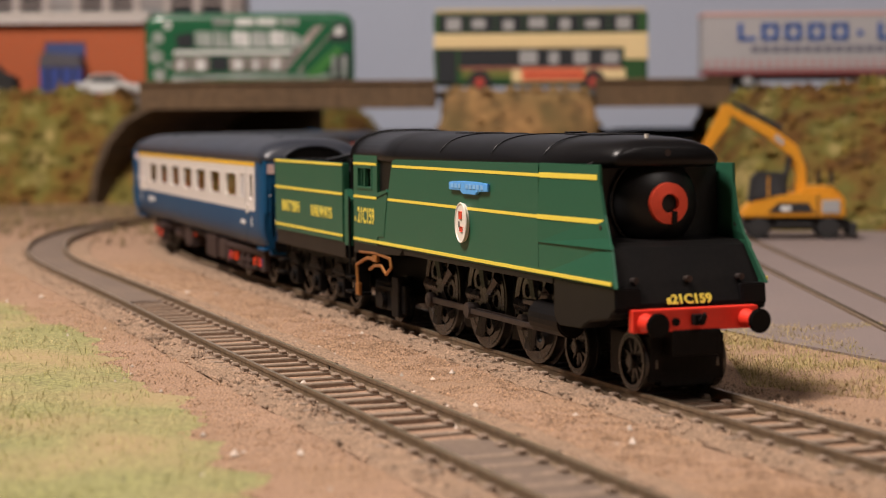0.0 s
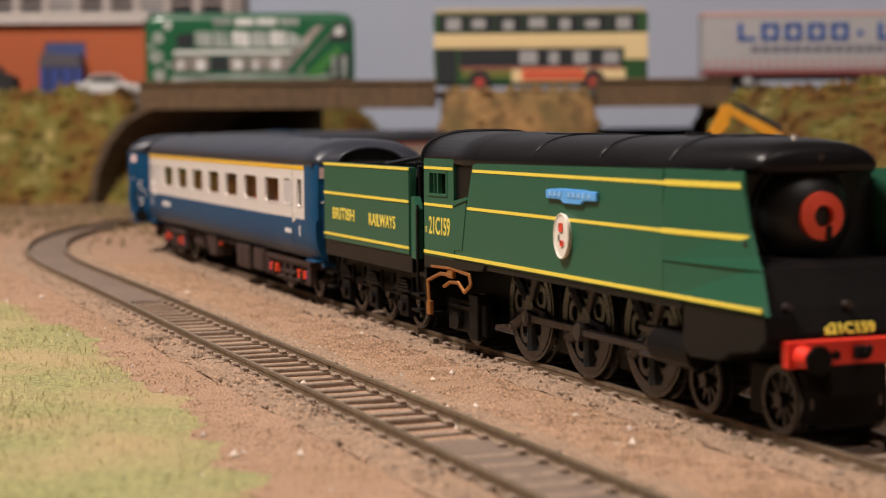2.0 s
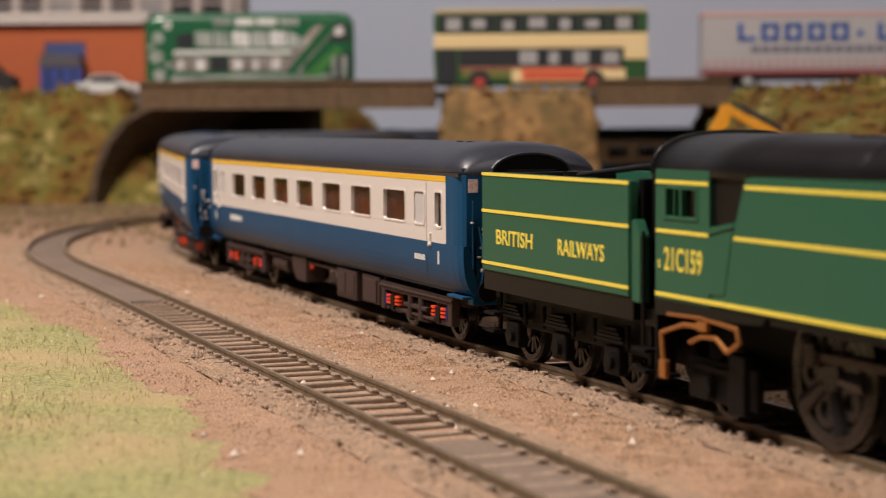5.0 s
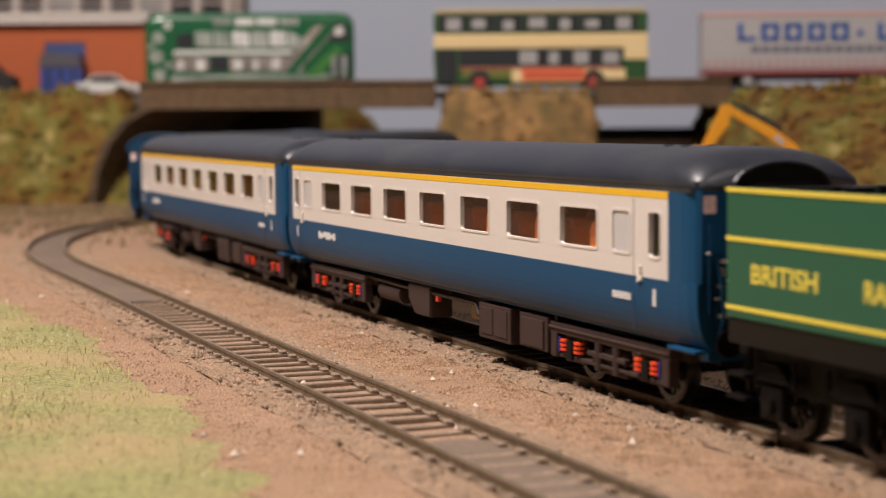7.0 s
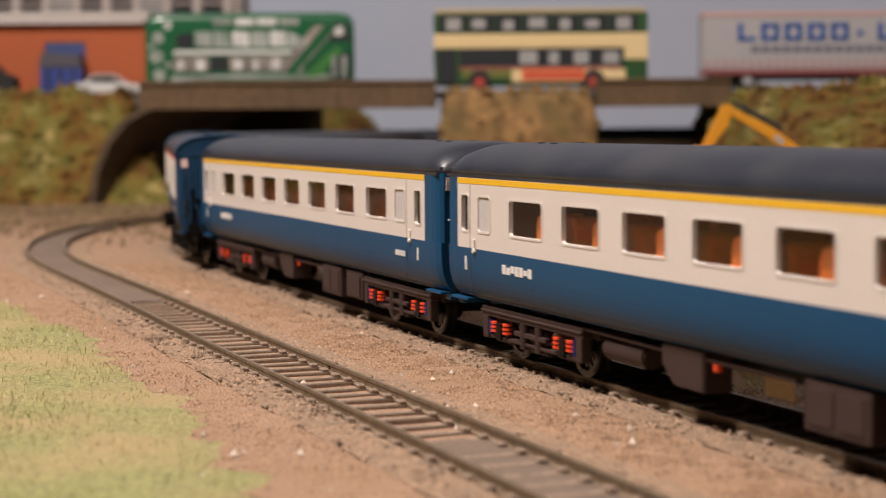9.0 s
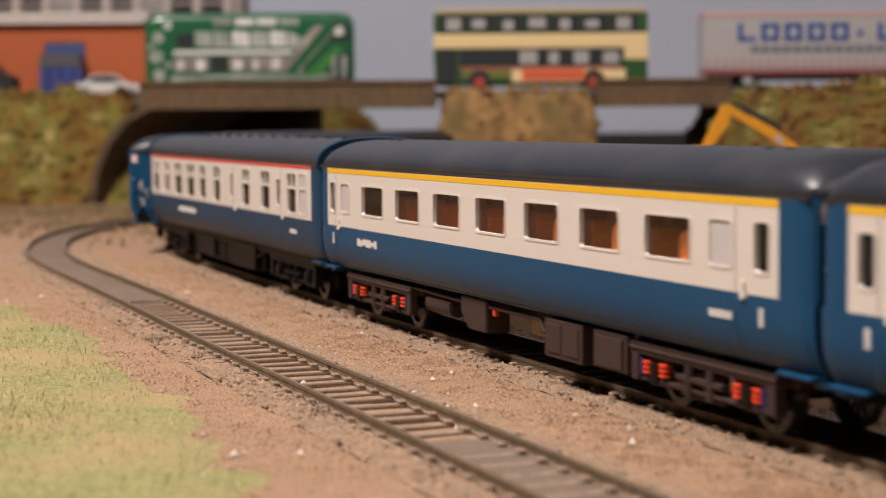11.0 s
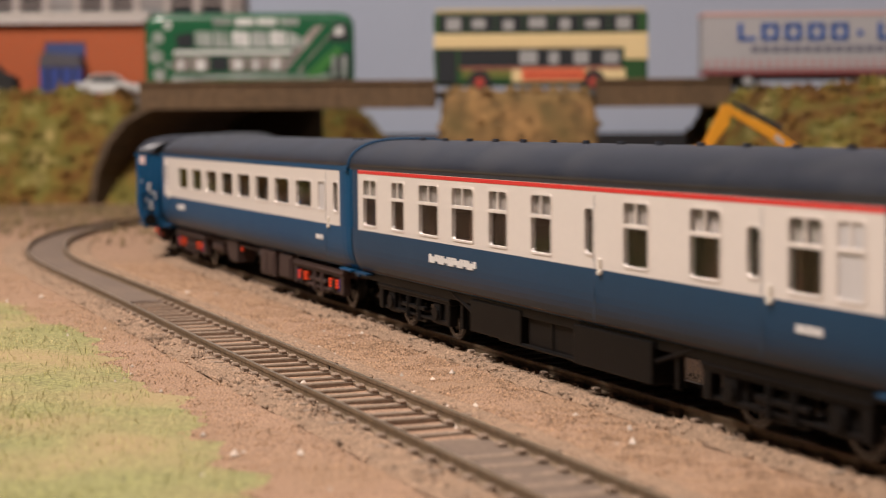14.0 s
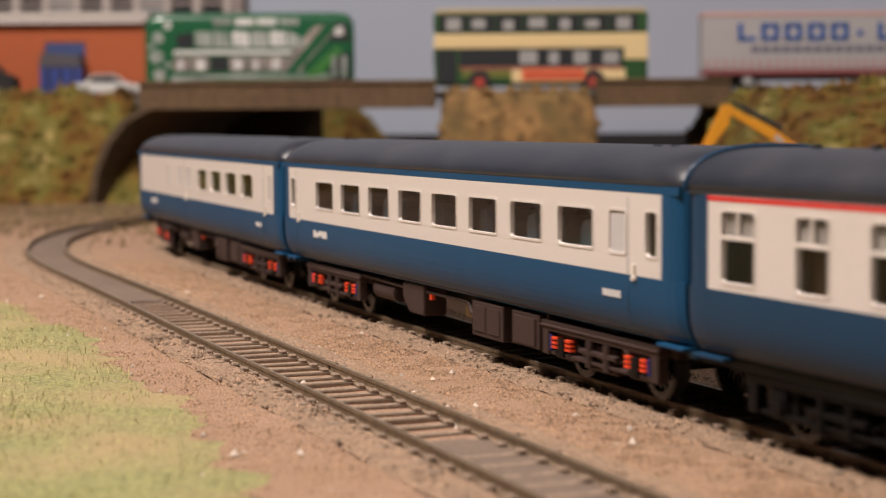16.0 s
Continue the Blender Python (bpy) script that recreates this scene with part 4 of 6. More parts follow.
def foliage(name, gain, island):
    """Scatter foliage in four mixed colours, blotched at two sizes."""
    m = mat(name, (0.2, 0.2, 0.1), 0.95, spread=0.5, scale=60, bump=0.9, distance=0.004, gloss=0.2, island=island)
    nt = m.node_tree
    bs = nt.nodes["Principled BSDF"]
    src = bs.inputs["Base Color"].links[0].from_socket
    co = nt.nodes.new("ShaderNodeTexCoord")
    n1, n2 = nt.nodes.new("ShaderNodeTexNoise"), nt.nodes.new("ShaderNodeTexNoise")
    n1.inputs["Scale"].default_value, n1.inputs["Detail"].default_value = 22.0, 3.0
    n2.inputs["Scale"].default_value, n2.inputs["Detail"].default_value = 75.0, 3.0
    mix = nt.nodes.new("ShaderNodeMixRGB")
    mix.inputs["Fac"].default_value = 0.38
    for n in (n1, n2):
        nt.links.new(co.outputs["Object"], n.inputs["Vector"])
    nt.links.new(n1.outputs["Fac"], mix.inputs["Color1"])
    nt.links.new(n2.outputs["Fac"], mix.inputs["Color2"])
    ramp = nt.nodes.new("ShaderNodeValToRGB")
    cr = ramp.color_ramp
    tones = ((0.36, (0.050, 0.036, 0.013)), (0.43, (0.165, 0.082, 0.028)), (0.50, (0.205, 0.145, 0.045)), (0.56, (0.165, 0.150, 0.045)), (0.64, (0.390, 0.310, 0.150)))
    while len(cr.elements) < len(tones):
        cr.elements.new(0.5)
    for e, (q, c) in zip(cr.elements, tones):
        e.position, e.color = q, (*[v * gain for v in c], 1)
    nt.links.new(mix.outputs["Color"], ramp.inputs["Fac"])
    mul = nt.nodes.new("ShaderNodeMixRGB")
    mul.blend_type = "SOFT_LIGHT"
    mul.inputs["Fac"].default_value = 0.6
    nt.links.new(ramp.outputs["Color"], mul.inputs["Color1"])
    nt.links.new(src, mul.inputs["Color2"])
    nt.links.new(mul.outputs["Color"], bs.inputs["Base Color"])
    return m


M_HILL = foliage("mottled_hill_scatter", 0.85, 0.0)
M_TUFT = foliage("hill_tufts", 1.05, 0.45)
M_MEADOW = foliage("pale_mottled_hill_scatter", 1.12, 0.35)
M_SLEEPER = mat("weathered_sleeper", (0.125, 0.088, 0.058), 0.85, spread=0.3, scale=900, bump=0.4, stain=(0.20, 0.14, 0.095), stain_scale=120, stain_amount=0.5)
M_RAIL = mat("rusty_rail_side", (0.19, 0.135, 0.085), 0.6, metal=0.3, spread=0.3, scale=600, bump=0.2)
M_RAILTOP = mat("worn_rail_top", (0.33, 0.26, 0.18), 0.35, metal=0.7, spread=0.2, scale=500, bump=0.05)
M_TIMBER = mat("dark_bridge_timber", (0.115, 0.070, 0.034), 0.8, spread=0.3, scale=300, bump=0.3, stain=(0.05, 0.035, 0.02), stain_scale=25)
# dark brown with the shade beneath the spans put into its colour
M_WALLDARK = mat("shade_dark_wall", (0.045, 0.031, 0.019), 0.9, spread=0.3, scale=250, bump=0.4, gloss=0.2, stain=(0.065, 0.055, 0.028), stain_scale=18)
M_ROAD = mat("grey_road", (0.12, 0.115, 0.11), 0.85, spread=0.15, scale=800, bump=0.3)
M_SKYBOARD = mat("pale_blue_painted_backdrop", (0.425, 0.475, 0.58), 0.8, spread=0.02, scale=200, bump=0.05, stain=(0.39, 0.435, 0.54), stain_scale=3, stain_amount=0.6)
M_FASCIA = mat("matt_black_board", (0.012, 0.012, 0.014), 0.8, spread=0.1, scale=200)
M_ROOMWALL = mat("cream_room_wall", (0.30, 0.27, 0.25), 0.9, spread=0.03, scale=60, stain=(0.28, 0.25, 0.23), stain_scale=2)


def structure(ob, label, category=""):
    return tagged(ob, label, category, kind="structure")


def sheet(name, verts, faces, material):
    me = bpy.data.meshes.new(name)
    me.from_pydata([tuple(v) for v in verts], [], faces)
    me.materials.append(material)
    me.update()
    return new(name, me)


def grid_sheet(name, xs, ys, height, material, smooth=True):
    nx, ny = len(xs), len(ys)
    verts = [(x, y, height(x, y)) for y in ys for x in xs]
    faces = [(j * nx + i, j * nx + i + 1, (j + 1) * nx + i + 1, (j + 1) * nx + i) for j in range(ny - 1) for i in range(nx - 1)]
    ob = sheet(name, verts, faces, material)
    if smooth:
        for f in ob.data.polygons:
            f.use_smooth = True
    return ob


def span(a, b, step):
    n = max(2, int(round((b - a) / step)) + 1)
    return [a + (b - a) * i / (n - 1) for i in range(n)]


def lumps(x, y, f, seed=0.0):
    return noise.noise(Vector((x * f + seed, y * f - seed, seed * 1.7)))


def ground_height(x, y):
    return GROUND_Z + 0.0004 * lumps(x, y, 60) + 0.0003 * lumps(x, y, 190, 3.1)


structure(grid_sheet("ground", span(-0.95, 1.3, 0.008), span(-0.85, 1.74, 0.008), ground_height, M_SOIL), "sandy brown scatter ground of the model layout", "ground")
structure(part("baseboard", box(-950, 1300, -850, 1740, -60, -12), M_TIMBER, None), "timber baseboard under the layout", "board")


def beside(s):
    """The outer track's distance from the train's track; it widens a little round the bend."""
    d = min(max(s, -0.7), 0.25) + 0.2
    return -(0.06003 - 0.005 * d + 0.0404 * d * d) - float(np.interp(s, [-0.70, -0.65, -0.60, -0.55, -0.50, -0.05, 0.05, 0.12], [0.009, 0.008, 0.0055, 0.002, 0.0, 0.0, -0.001, -0.0018]))


def swept(s0, s1, off, profile, step=0.01, outer=False):
    """A bar with that profile (across, up, in millimetres) along the track's plan."""
    secs = []
    n = int((s1 - s0) / step)
    for i in range(n + 1):
        s = s0 + (s1 - s0) * i / n
        x, y, a = on_track(s, beside(s) if outer else 0.0)
        secs.append([((x - (off + p * 0.001) * math.sin(a)) * 1000, (y + (off + p * 0.001) * math.cos(a)) * 1000, q) for p, q in profile])
    return loft(secs)


FOOT = [(-1.05, -2.6), (1.05, -2.6), (1.05, -2.2), (0.3, -1.9), (0.3, -0.95), (0.46, -0.75), (0.46, -0.06), (-0.46, -0.06), (-0.46, -0.75), (-0.3, -0.95), (-0.3, -1.9), (-1.05, -2.2)]
HEAD = [(-0.40, -0.06), (0.40, -0.06), (0.36, 0.0), (-0.36, 0.0)]
M_CHAIR = mat("dusty_rail_chair", (0.25, 0.18, 0.13), 0.9, spread=0.35, scale=900, bump=0.4, stain=(0.13, 0.095, 0.07), stain_scale=200)
sleeper_bm = box(-1.3, 1.3, -14.6, 14.6, -4.2, -1.95, 0.25, seg=1)
n_timber = len(sleeper_bm.faces)
for yy in (-8.25, 8.25):
    for d in (-1.9, 1.9):
        sleeper_bm = box(-1.15, 1.15, yy + d - 0.85, yy + d + 0.85, -2.2, -1.15, 0.3, sleeper_bm, seg=1)
sleeper_bm.faces.ensure_lookup_table()
for f in sleeper_bm.faces[n_timber:]:
    f.material_index = 1
SLEEPER_OB = part("sleeper", sleeper_bm, [M_SLEEPER, M_CHAIR], None)
SLEEPER_ME = SLEEPER_OB.data
bpy.data.objects.remove(SLEEPER_OB)


def railway(label, outer, s0, s1, sl0, sl1):
    tr = structure(empty("railway_track"), label, "railway track")
    for e in (-0.00825, 0.00825):
        r = part("rail", swept(s0, s1, e, FOOT, outer=outer), M_RAIL, tr)
        part("rail_top", swept(s0, s1, e, HEAD, outer=outer), M_RAILTOP, r, "worn rail head")
    n = int((sl1 - sl0) / 0.0086)
    for i in range(n):
        s = sl0 + i * 0.0086
        x, y, a = on_track(s, beside(s) if outer else 0.0)
        ob = new("sleeper", SLEEPER_ME)
        ob.parent = tr
        ob.matrix_basis = Matrix.Translation((x, y, random.uniform(-0.00015, 0.00015))) @ Matrix.Rotation(a + radians(random.uniform(-1.2, 1.2)), 4, "Z")
    return tr


railway("model railway track with the train on it", False, -2.3, 1.3, -0.9, 0.45)
railway("empty curved model railway track half buried in sand", True, -1.6, 1.3, -0.255, 0.5)
M_INFILL = mat("brown_grey_infill", (0.135, 0.098, 0.074), 0.9, spread=0.25, scale=1200, bump=0.6, stain=(0.22, 0.155, 0.11), stain_scale=55)
structure(part("track_infill", swept(0.02, 0.5, 0.0, [(-7.2, -3.6), (7.2, -3.6), (7.2, -2.1), (0, -1.9), (-7.2, -2.1)], outer=True), M_INFILL, None), "brown grey infill between the rails", "ground")
structure(part("track_infill", swept(-1.5, -0.25, 0.0, [(-7.2, -3.6), (7.2, -3.6), (7.2, -1.9), (0, -1.6), (-7.2, -1.9)], outer=True), M_INFILL, None), "brown grey infill between the rails", "ground")


def scatter(name, pts, sizes, material, label, category, sink=0.25):
    """Many small uneven grains, joined."""
    n = len(pts)
    base = np.array([(1, 0, 0), (-1, 0, 0), (0, 1, 0), (0, -1, 0), (0, 0, 1), (0, 0, -1)], float)
    tri = np.array([(0, 2, 4), (2, 1, 4), (1, 3, 4), (3, 0, 4), (2, 0, 5), (1, 2, 5), (3, 1, 5), (0, 3, 5)])
    ang = np.random.rand(n) * 6.283
    sc = np.array(sizes)[:, None] * np.random.uniform(0.6, 1.3, (n, 3))
    v = base[None] * sc[:, None, :]
    c, s = np.cos(ang)[:, None], np.sin(ang)[:, None]
    vx, vy = v[:, :, 0] * c - v[:, :, 1] * s, v[:, :, 0] * s + v[:, :, 1] * c
    v = np.stack([vx, vy + 0.3 * v[:, :, 2], v[:, :, 2] + sink * sc[:, 2:3]], 2) + np.array(pts)[:, None, :]
    f = (tri[None] + 6 * np.arange(n)[:, None, None]).reshape(-1, 3)
    ob = sheet(name, v.reshape(-1, 3).tolist(), f.tolist(), material)
    return tagged(ob, label, category, kind="stuff")


def blades(name, pts, lengths, material, label, category):
    """Short bent blades, joined."""
    n = len(pts)
    a = np.random.rand(n) * 6.283
    lean = np.random.uniform(0.5, 2.6, n)
    L = np.array(lengths)
    w = 0.00007
    d = np.stack([np.cos(a), np.sin(a)], 1)
    q = np.stack([-np.sin(a), np.cos(a)], 1)
    p = np.array(pts)
    h = L / np.sqrt(1 + lean**2)
    mid = p + np.concatenate([d * (0.35 * lean * h)[:, None], (0.6 * h)[:, None]], 1)
    tip = p + np.concatenate([d * (lean * h)[:, None], h[:, None]], 1)
    side = np.concatenate([q * w, np.zeros((n, 1))], 1)
    v = np.stack([p - side, p + side, mid + side * 0.8, mid - side * 0.8, tip], 1)
    f = []
    for i in range(n):
        b = 5 * i
        f.append((b, b + 1, b + 2, b + 3))
        f.append((b + 3, b + 2, b + 4))
    ob = sheet(name, v.reshape(-1, 3).tolist(), f, material)
    return tagged(ob, label, category, kind="stuff")


def strewn(n, s_lo, s_hi, o_lo, o_hi, power=1.0):
    pts = []
    for _ in range(n):
        s = s_lo + (s_hi - s_lo) * random.random() ** power
        x, y, _a = on_track(s, random.uniform(o_lo, o_hi))
        pts.append((x, y, ground_height(x, y) + (0.0006 if o_hi - o_lo < 0.015 and o_lo * o_hi > 0 else 0.0)))
    return pts


def shoulder(s0, s1, o0, o1, outer, z, label):
    """Uneven ballast beside the rails, out of which the sleepers' ends peep."""
    ns, no = int((s1 - s0) / 0.0022), int(round((o1 - o0) / 0.0011))
    verts, faces = [], []
    for i in range(ns + 1):
        s = s0 + (s1 - s0) * i / ns
        for j in range(no + 1):
            x, y, _a = on_track(s, (beside(s) if outer else 0.0) + o0 + (o1 - o0) * j / no)
            rim = 0.0006 if j in (0, no) else 0.0
            verts.append((x, y, z - rim + 0.0005 * lumps(x, y, 330, 1.3) + 0.00035 * lumps(x, y, 800, 2.3)))
    for i in range(ns):
        for j in range(no):
            a = i * (no + 1) + j
            faces.append((a, a + no + 1, a + no + 2, a + 1))
    return tagged(sheet("ballast_shoulder", verts, faces, M_BED), label, "ballast", kind="stuff")


M_BED = mat("sandy_ballast_bed", (0.275, 0.180, 0.115), 0.95, spread=0.6, scale=1700, bump=0.8, stain=(0.20, 0.14, 0.095), stain_scale=90, stain_amount=0.45, distance=0.0006)
for o in (False, True):
    for o0, o1 in ((-0.0195, -0.0095), (0.0095, 0.0195)):
        shoulder(-0.55, 0.3, o0, o1, o, -0.00195, "sandy ballast beside the rails")
    shoulder(-0.55, 0.3, -0.0070, 0.0070, o, -0.0032, "sandy ballast between the rails")

# sand between and before the tracks, grit beside the rails
pts = strewn(52000, -0.42, 0.10, -0.045, -0.017) + strewn(30000, -0.38, 0.12, -0.125, -0.077) + strewn(6000, -0.4, 0.1, 0.018, 0.05)
scatter("sand", pts, [0.00009 + 0.00018 * random.random() ** 2 for _ in pts], M_GRAIN, "coarse brown sand grains on the ground", "sand")
pts = strewn(5000, -0.45, 0.15, -0.0795, -0.070) + strewn(3500, -0.45, 0.15, -0.0510, -0.0455) + strewn(3500, -0.4, 0.12, -0.0195, -0.0100) + strewn(4500, -0.4, 0.15, 0.0100, 0.022)
scatter("ballast", pts, [0.00014 + 0.00052 * random.random() ** 3 for _ in pts], M_GRIT, "grey brown ballast grit beside the rails", "ballast")
pts = strewn(70, -0.3, 0.05, -0.125, -0.018)
scatter("pale_chips", pts, [0.0004 + 0.0005 * random.random() for _ in pts], mat("pale_chip", (0.55, 0.46, 0.38), 0.6, island=0.3), "pale stone chips lying on the sand", "chips")


def turf_edge(y):
    """The grass's right-hand edge on the camera's side, at depth y."""
    return float(np.interp(y, [0.15, 0.278, 0.384, 0.487, 0.581, 0.66], [-0.012, -0.034, -0.064, -0.100, -0.146, -0.20])) + 0.006 * lumps(0, y, 45, 2.0)


pts = []
while len(pts) < 60000:
    y = 0.2 + 0.48 * random.random()
    x = random.uniform(-0.30, 0.0)
    e = turf_edge(y)
    if x < e + 0.012 * lumps(x, y, 120, 5.0) and abs(x) < 0.28 * y + 0.03:
        thin = min(1.0, (e - x) / 0.045 + 0.12)
        if random.random() < thin * (0.65 + 0.6 * lumps(x, y, 70, 1.0)):
            pts.append((x, y, ground_height(x, y) - 0.0001))
blades("grass", pts, [0.0010 + 0.0030 * random.random() for _ in pts], M_TURF, "short yellowish green static grass", "grass")
turf = grid_sheet("grass_mat", span(-0.9, 0.02, 0.006), span(0.1, 0.72, 0.006), lambda x, y: GROUND_Z + 0.0002 + (0.0009 + 0.0005 * lumps(x, y, 150, 4.0)) * min(1.0, max(-1.6, (turf_edge(y) - x + 0.006 * lumps(x, y, 150, 8.0)) / 0.010)), mat("turf_base", (0.235, 0.225, 0.090), 0.95, spread=0.45, scale=900, bump=0.8, stain=(0.36, 0.255, 0.135), stain_scale=26, stain_amount=0.8, distance=0.0006))
tagged(turf, "worn yellow-green turf base", "grass", kind="stuff")
pts = []
while len(pts) < 16000:
    y = 0.30 + 0.20 * random.random()
    x0 = np.interp(y, [0.30, 0.362, 0.387, 0.48, 0.5], [0.115, 0.094, 0.066, 0.072, 0.09])
    x = x0 + 0.035 * random.random() ** 1.3
    if random.random() < 0.6 + lumps(x, y, 90, 2.2):
        pts.append((x, y, ground_height(x, y)))
blades("dry_grass", pts, [0.0008 + 0.0016 * random.random() for _ in pts], M_STRAW, "dry straw-coloured static grass beside the yard", "grass")

# yard with a sunken siding
yard_bm = prism([(72, 500), (84, 468), (104, 425), (140, 380), (420, 330), (420, 1000), (60, 1000), (62, 640)], -3.9, -2.1, "z")
structure(part("yard", yard_bm, M_YARD, None), "pinkish grey yard paving beside the line", "pavement")
siding = structure(empty("siding_track"), "rusty siding rails sunk into the yard", "railway track")
for x0, x1 in ((146, 135.5), (126.5, 118.5)):
    part("rail", prism([(x0, 870), (x0 + 1.0, 870), (x1 + 1.0, 480), (x1, 480)], -2.6, -1.5, "z"), M_RAIL, siding)
    part("flangeway", prism([(x0 + 2.0, 870), (x0 + 3.6, 870), (x1 + 3.6, 480), (x1 + 2.0, 480)], -2.6, -2.06, "z"), M_WALLDARK, siding)


# hills
def bank(name, x0, x1, y0, y1, height, label, tufts, step=0.006, cover=None):
    ob = structure(grid_sheet(name, span(x0, x1, step), span(y0, y1, step), height, cover or M_HILL), label, "hillside")
    pts, size = [], []
    while len(pts) < tufts:
        x, y = random.uniform(x0, x1), random.uniform(y0, y1)
        z = height(x, y)
        if z > GROUND_Z + 0.003:
            pts.append((x, y, z))
            size.append(0.0012 + 0.0036 * random.random() ** 2)
    t = scatter("hill_foliage", pts, size, cover or M_TUFT, "lumpy green and brown scatter foliage", "foliage")
    return ob


def ease(a, b, v):
    q = min(max((v - a) / (b - a), 0), 1)
    return q * q * (3 - 2 * q)


def left_bank(x, y):
    foot = 1.285 + 0.03 * lumps(x, 0, 14, 1.0)
    h = 0.076 * ease(foot, foot + 0.055, y) ** 0.8 * (1 - ease(-0.232, -0.205, x - (0.075 - 0.081 * ease(foot, foot + 0.055, y)) * 0.5))
    return GROUND_Z - 0.002 + h + 0.016 * (lumps(x, y, 22, 2.0) + 0.6 * lumps(x, y, 52, 3.0)) * ease(0.0, 0.02, h) * (1 - 0.7 * ease(1.40, 1.43, y))


def island_bank(x, y):
    edge = min(x + 0.008, 0.108 - x, (y - 1.168) * 0.7)
    h = 0.0785 * ease(0.0, 0.010, edge)
    return GROUND_Z - 0.002 + h + 0.0022 * (lumps(x, y, 40, 6.0) + 0.6 * lumps(x, y, 110, 7.0)) * ease(0.0, 0.02, h)


def right_bank(x, y):
    foot = 0.905 - 0.25 * (x - 0.19) * (x > 0.19) + 0.02 * lumps(x, 0, 16, 9.0)
    up = ease(foot, foot + 0.20, y) ** 0.6
    h = (0.077 + 0.007 * ease(0.17, 0.24, x) * (1 - ease(1.02, 1.12, y))) * up * ease(0.155, 0.205, x + 0.25 * max(0.0, 1.14 - y) * 0.0 + 0.018 * lumps(0, y, 20, 3.0))
    return GROUND_Z - 0.002 + h + 0.008 * (lumps(x, y, 26, 12.0) + 0.6 * lumps(x, y, 62, 13.0)) * ease(0.0, 0.02, h) * (1 - 0.8 * ease(1.13, 1.17, y))


def far_bank(x, y):
    h = 0.080 * ease(1.56, 1.60, y) * (1 - ease(-0.10, -0.005, x)) * ease(-0.30, -0.2, x)
    return GROUND_Z - 0.002 + h + 0.006 * lumps(x, y, 40, 21.0) * ease(0.0, 0.02, h)


bank("left_embankment", -0.95, -0.19, 1.23, 1.44, left_bank, "mottled green and brown model hillside beside the tunnel", 5200, 0.006, M_MEADOW)
bank("bridge_island", -0.012, 0.112, 1.160, 1.345, island_bank, "straw-brown earth pier between the bridge spans", 350, 0.004, mat("straw_brown_earth", (0.215, 0.122, 0.045), 0.95, spread=0.6, scale=110, bump=0.9, stain=(0.115, 0.085, 0.030), stain_scale=34, stain_amount=0.85, distance=0.003))
bank("right_embankment", 0.15, 0.85, 0.80, 1.355, right_bank, "mottled green and brown hillside behind the excavator", 9000)
bank("far_bank", -0.30, 0.0, 1.55, 1.70, far_bank, "brown green bank beyond the bridge", 700)

# dark earthy scatter over the ground before the banks
pts, size = [], []
while len(pts) < 9000:
    x, y = random.uniform(-0.5, 0.02), 0.80 + 0.47 * random.random() ** 0.7
    if random.random() < ease(0.80, 1.15, y) * (0.75 + 0.6 * lumps(x, y, 30, 4.4)):
        pts.append((x, y, ground_height(x, y)))
        size.append(0.0006 + 0.0014 * random.random() ** 2)
scatter("earth_scatter", pts, size, mat("dark_brown_scatter", (0.155, 0.098, 0.050), 0.95, spread=0.4, scale=90, stain=(0.11, 0.095, 0.035), stain_scale=20, stain_amount=0.8, island=0.4), "dark brown earth scatter before the hillside", "scatter")

# road and bridges
ROAD_Z = 0.0755
structure(part("road", box(-203, 850, 1206, 1362, 72.5, 75.5), M_ROAD, None), "grey road across the bridges", "road")


def bridge(x0, x1, back, label):
    b = structure(empty("road_bridge"), label, "bridge")
    part("girder", box(x0, x1, 1196, 1204, 65.5, 81.5, 0.6), M_TIMBER, b)
    part("capping", box(x0, x1, 1194.5, 1206.5, 80.6, 83.0, 0.4), M_TIMBER, b)
    part("flange", box(x0, x1, 1193.5, 1205, 64.4, 66.2, 0.3), M_TIMBER, b)
    n = int((x1 - x0) / 16)
    for i in range(n + 1):
        x = x0 + 1 + (x1 - x0 - 2) * i / n
        part("stiffener", box(x - 0.6, x + 0.6, 1195.4, 1196.2, 66.4, 80.4), M_TIMBER, b)
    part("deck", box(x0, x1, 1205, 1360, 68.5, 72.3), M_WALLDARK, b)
    # unseen slab added behind the deck to block lamp light from above
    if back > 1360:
        part("shade_slab", box(x0, x0 + 100, 1361, back, 68.5, 75.0), M_WALLDARK, b)
    return b


bridge(-201, -4, 1530, "dark brown girder bridge over the tracks")
bridge(102, 192, 1360, "dark brown girder bridge beside the hill")
wing = structure(empty("retaining_wall"), "wing wall at the bridge mouth, its colour darkened for shade", "retaining wall")
arch = [(-250, -4), (-246.5, 20), (-238, 40), (-225, 56), (-203, 68)]
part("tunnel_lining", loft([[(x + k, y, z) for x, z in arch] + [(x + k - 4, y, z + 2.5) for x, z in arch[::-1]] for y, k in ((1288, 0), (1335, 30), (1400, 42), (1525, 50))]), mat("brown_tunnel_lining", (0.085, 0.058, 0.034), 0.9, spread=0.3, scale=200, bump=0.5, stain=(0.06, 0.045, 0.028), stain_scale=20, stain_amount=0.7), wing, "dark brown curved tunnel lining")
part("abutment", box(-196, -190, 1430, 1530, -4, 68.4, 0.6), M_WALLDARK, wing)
# wall added across the opening so that the view under the span stays dark
part("darkening_wall", box(-196, -101, 1520, 1530, -4, 68.4, 0.6), M_WALLDARK, wing)
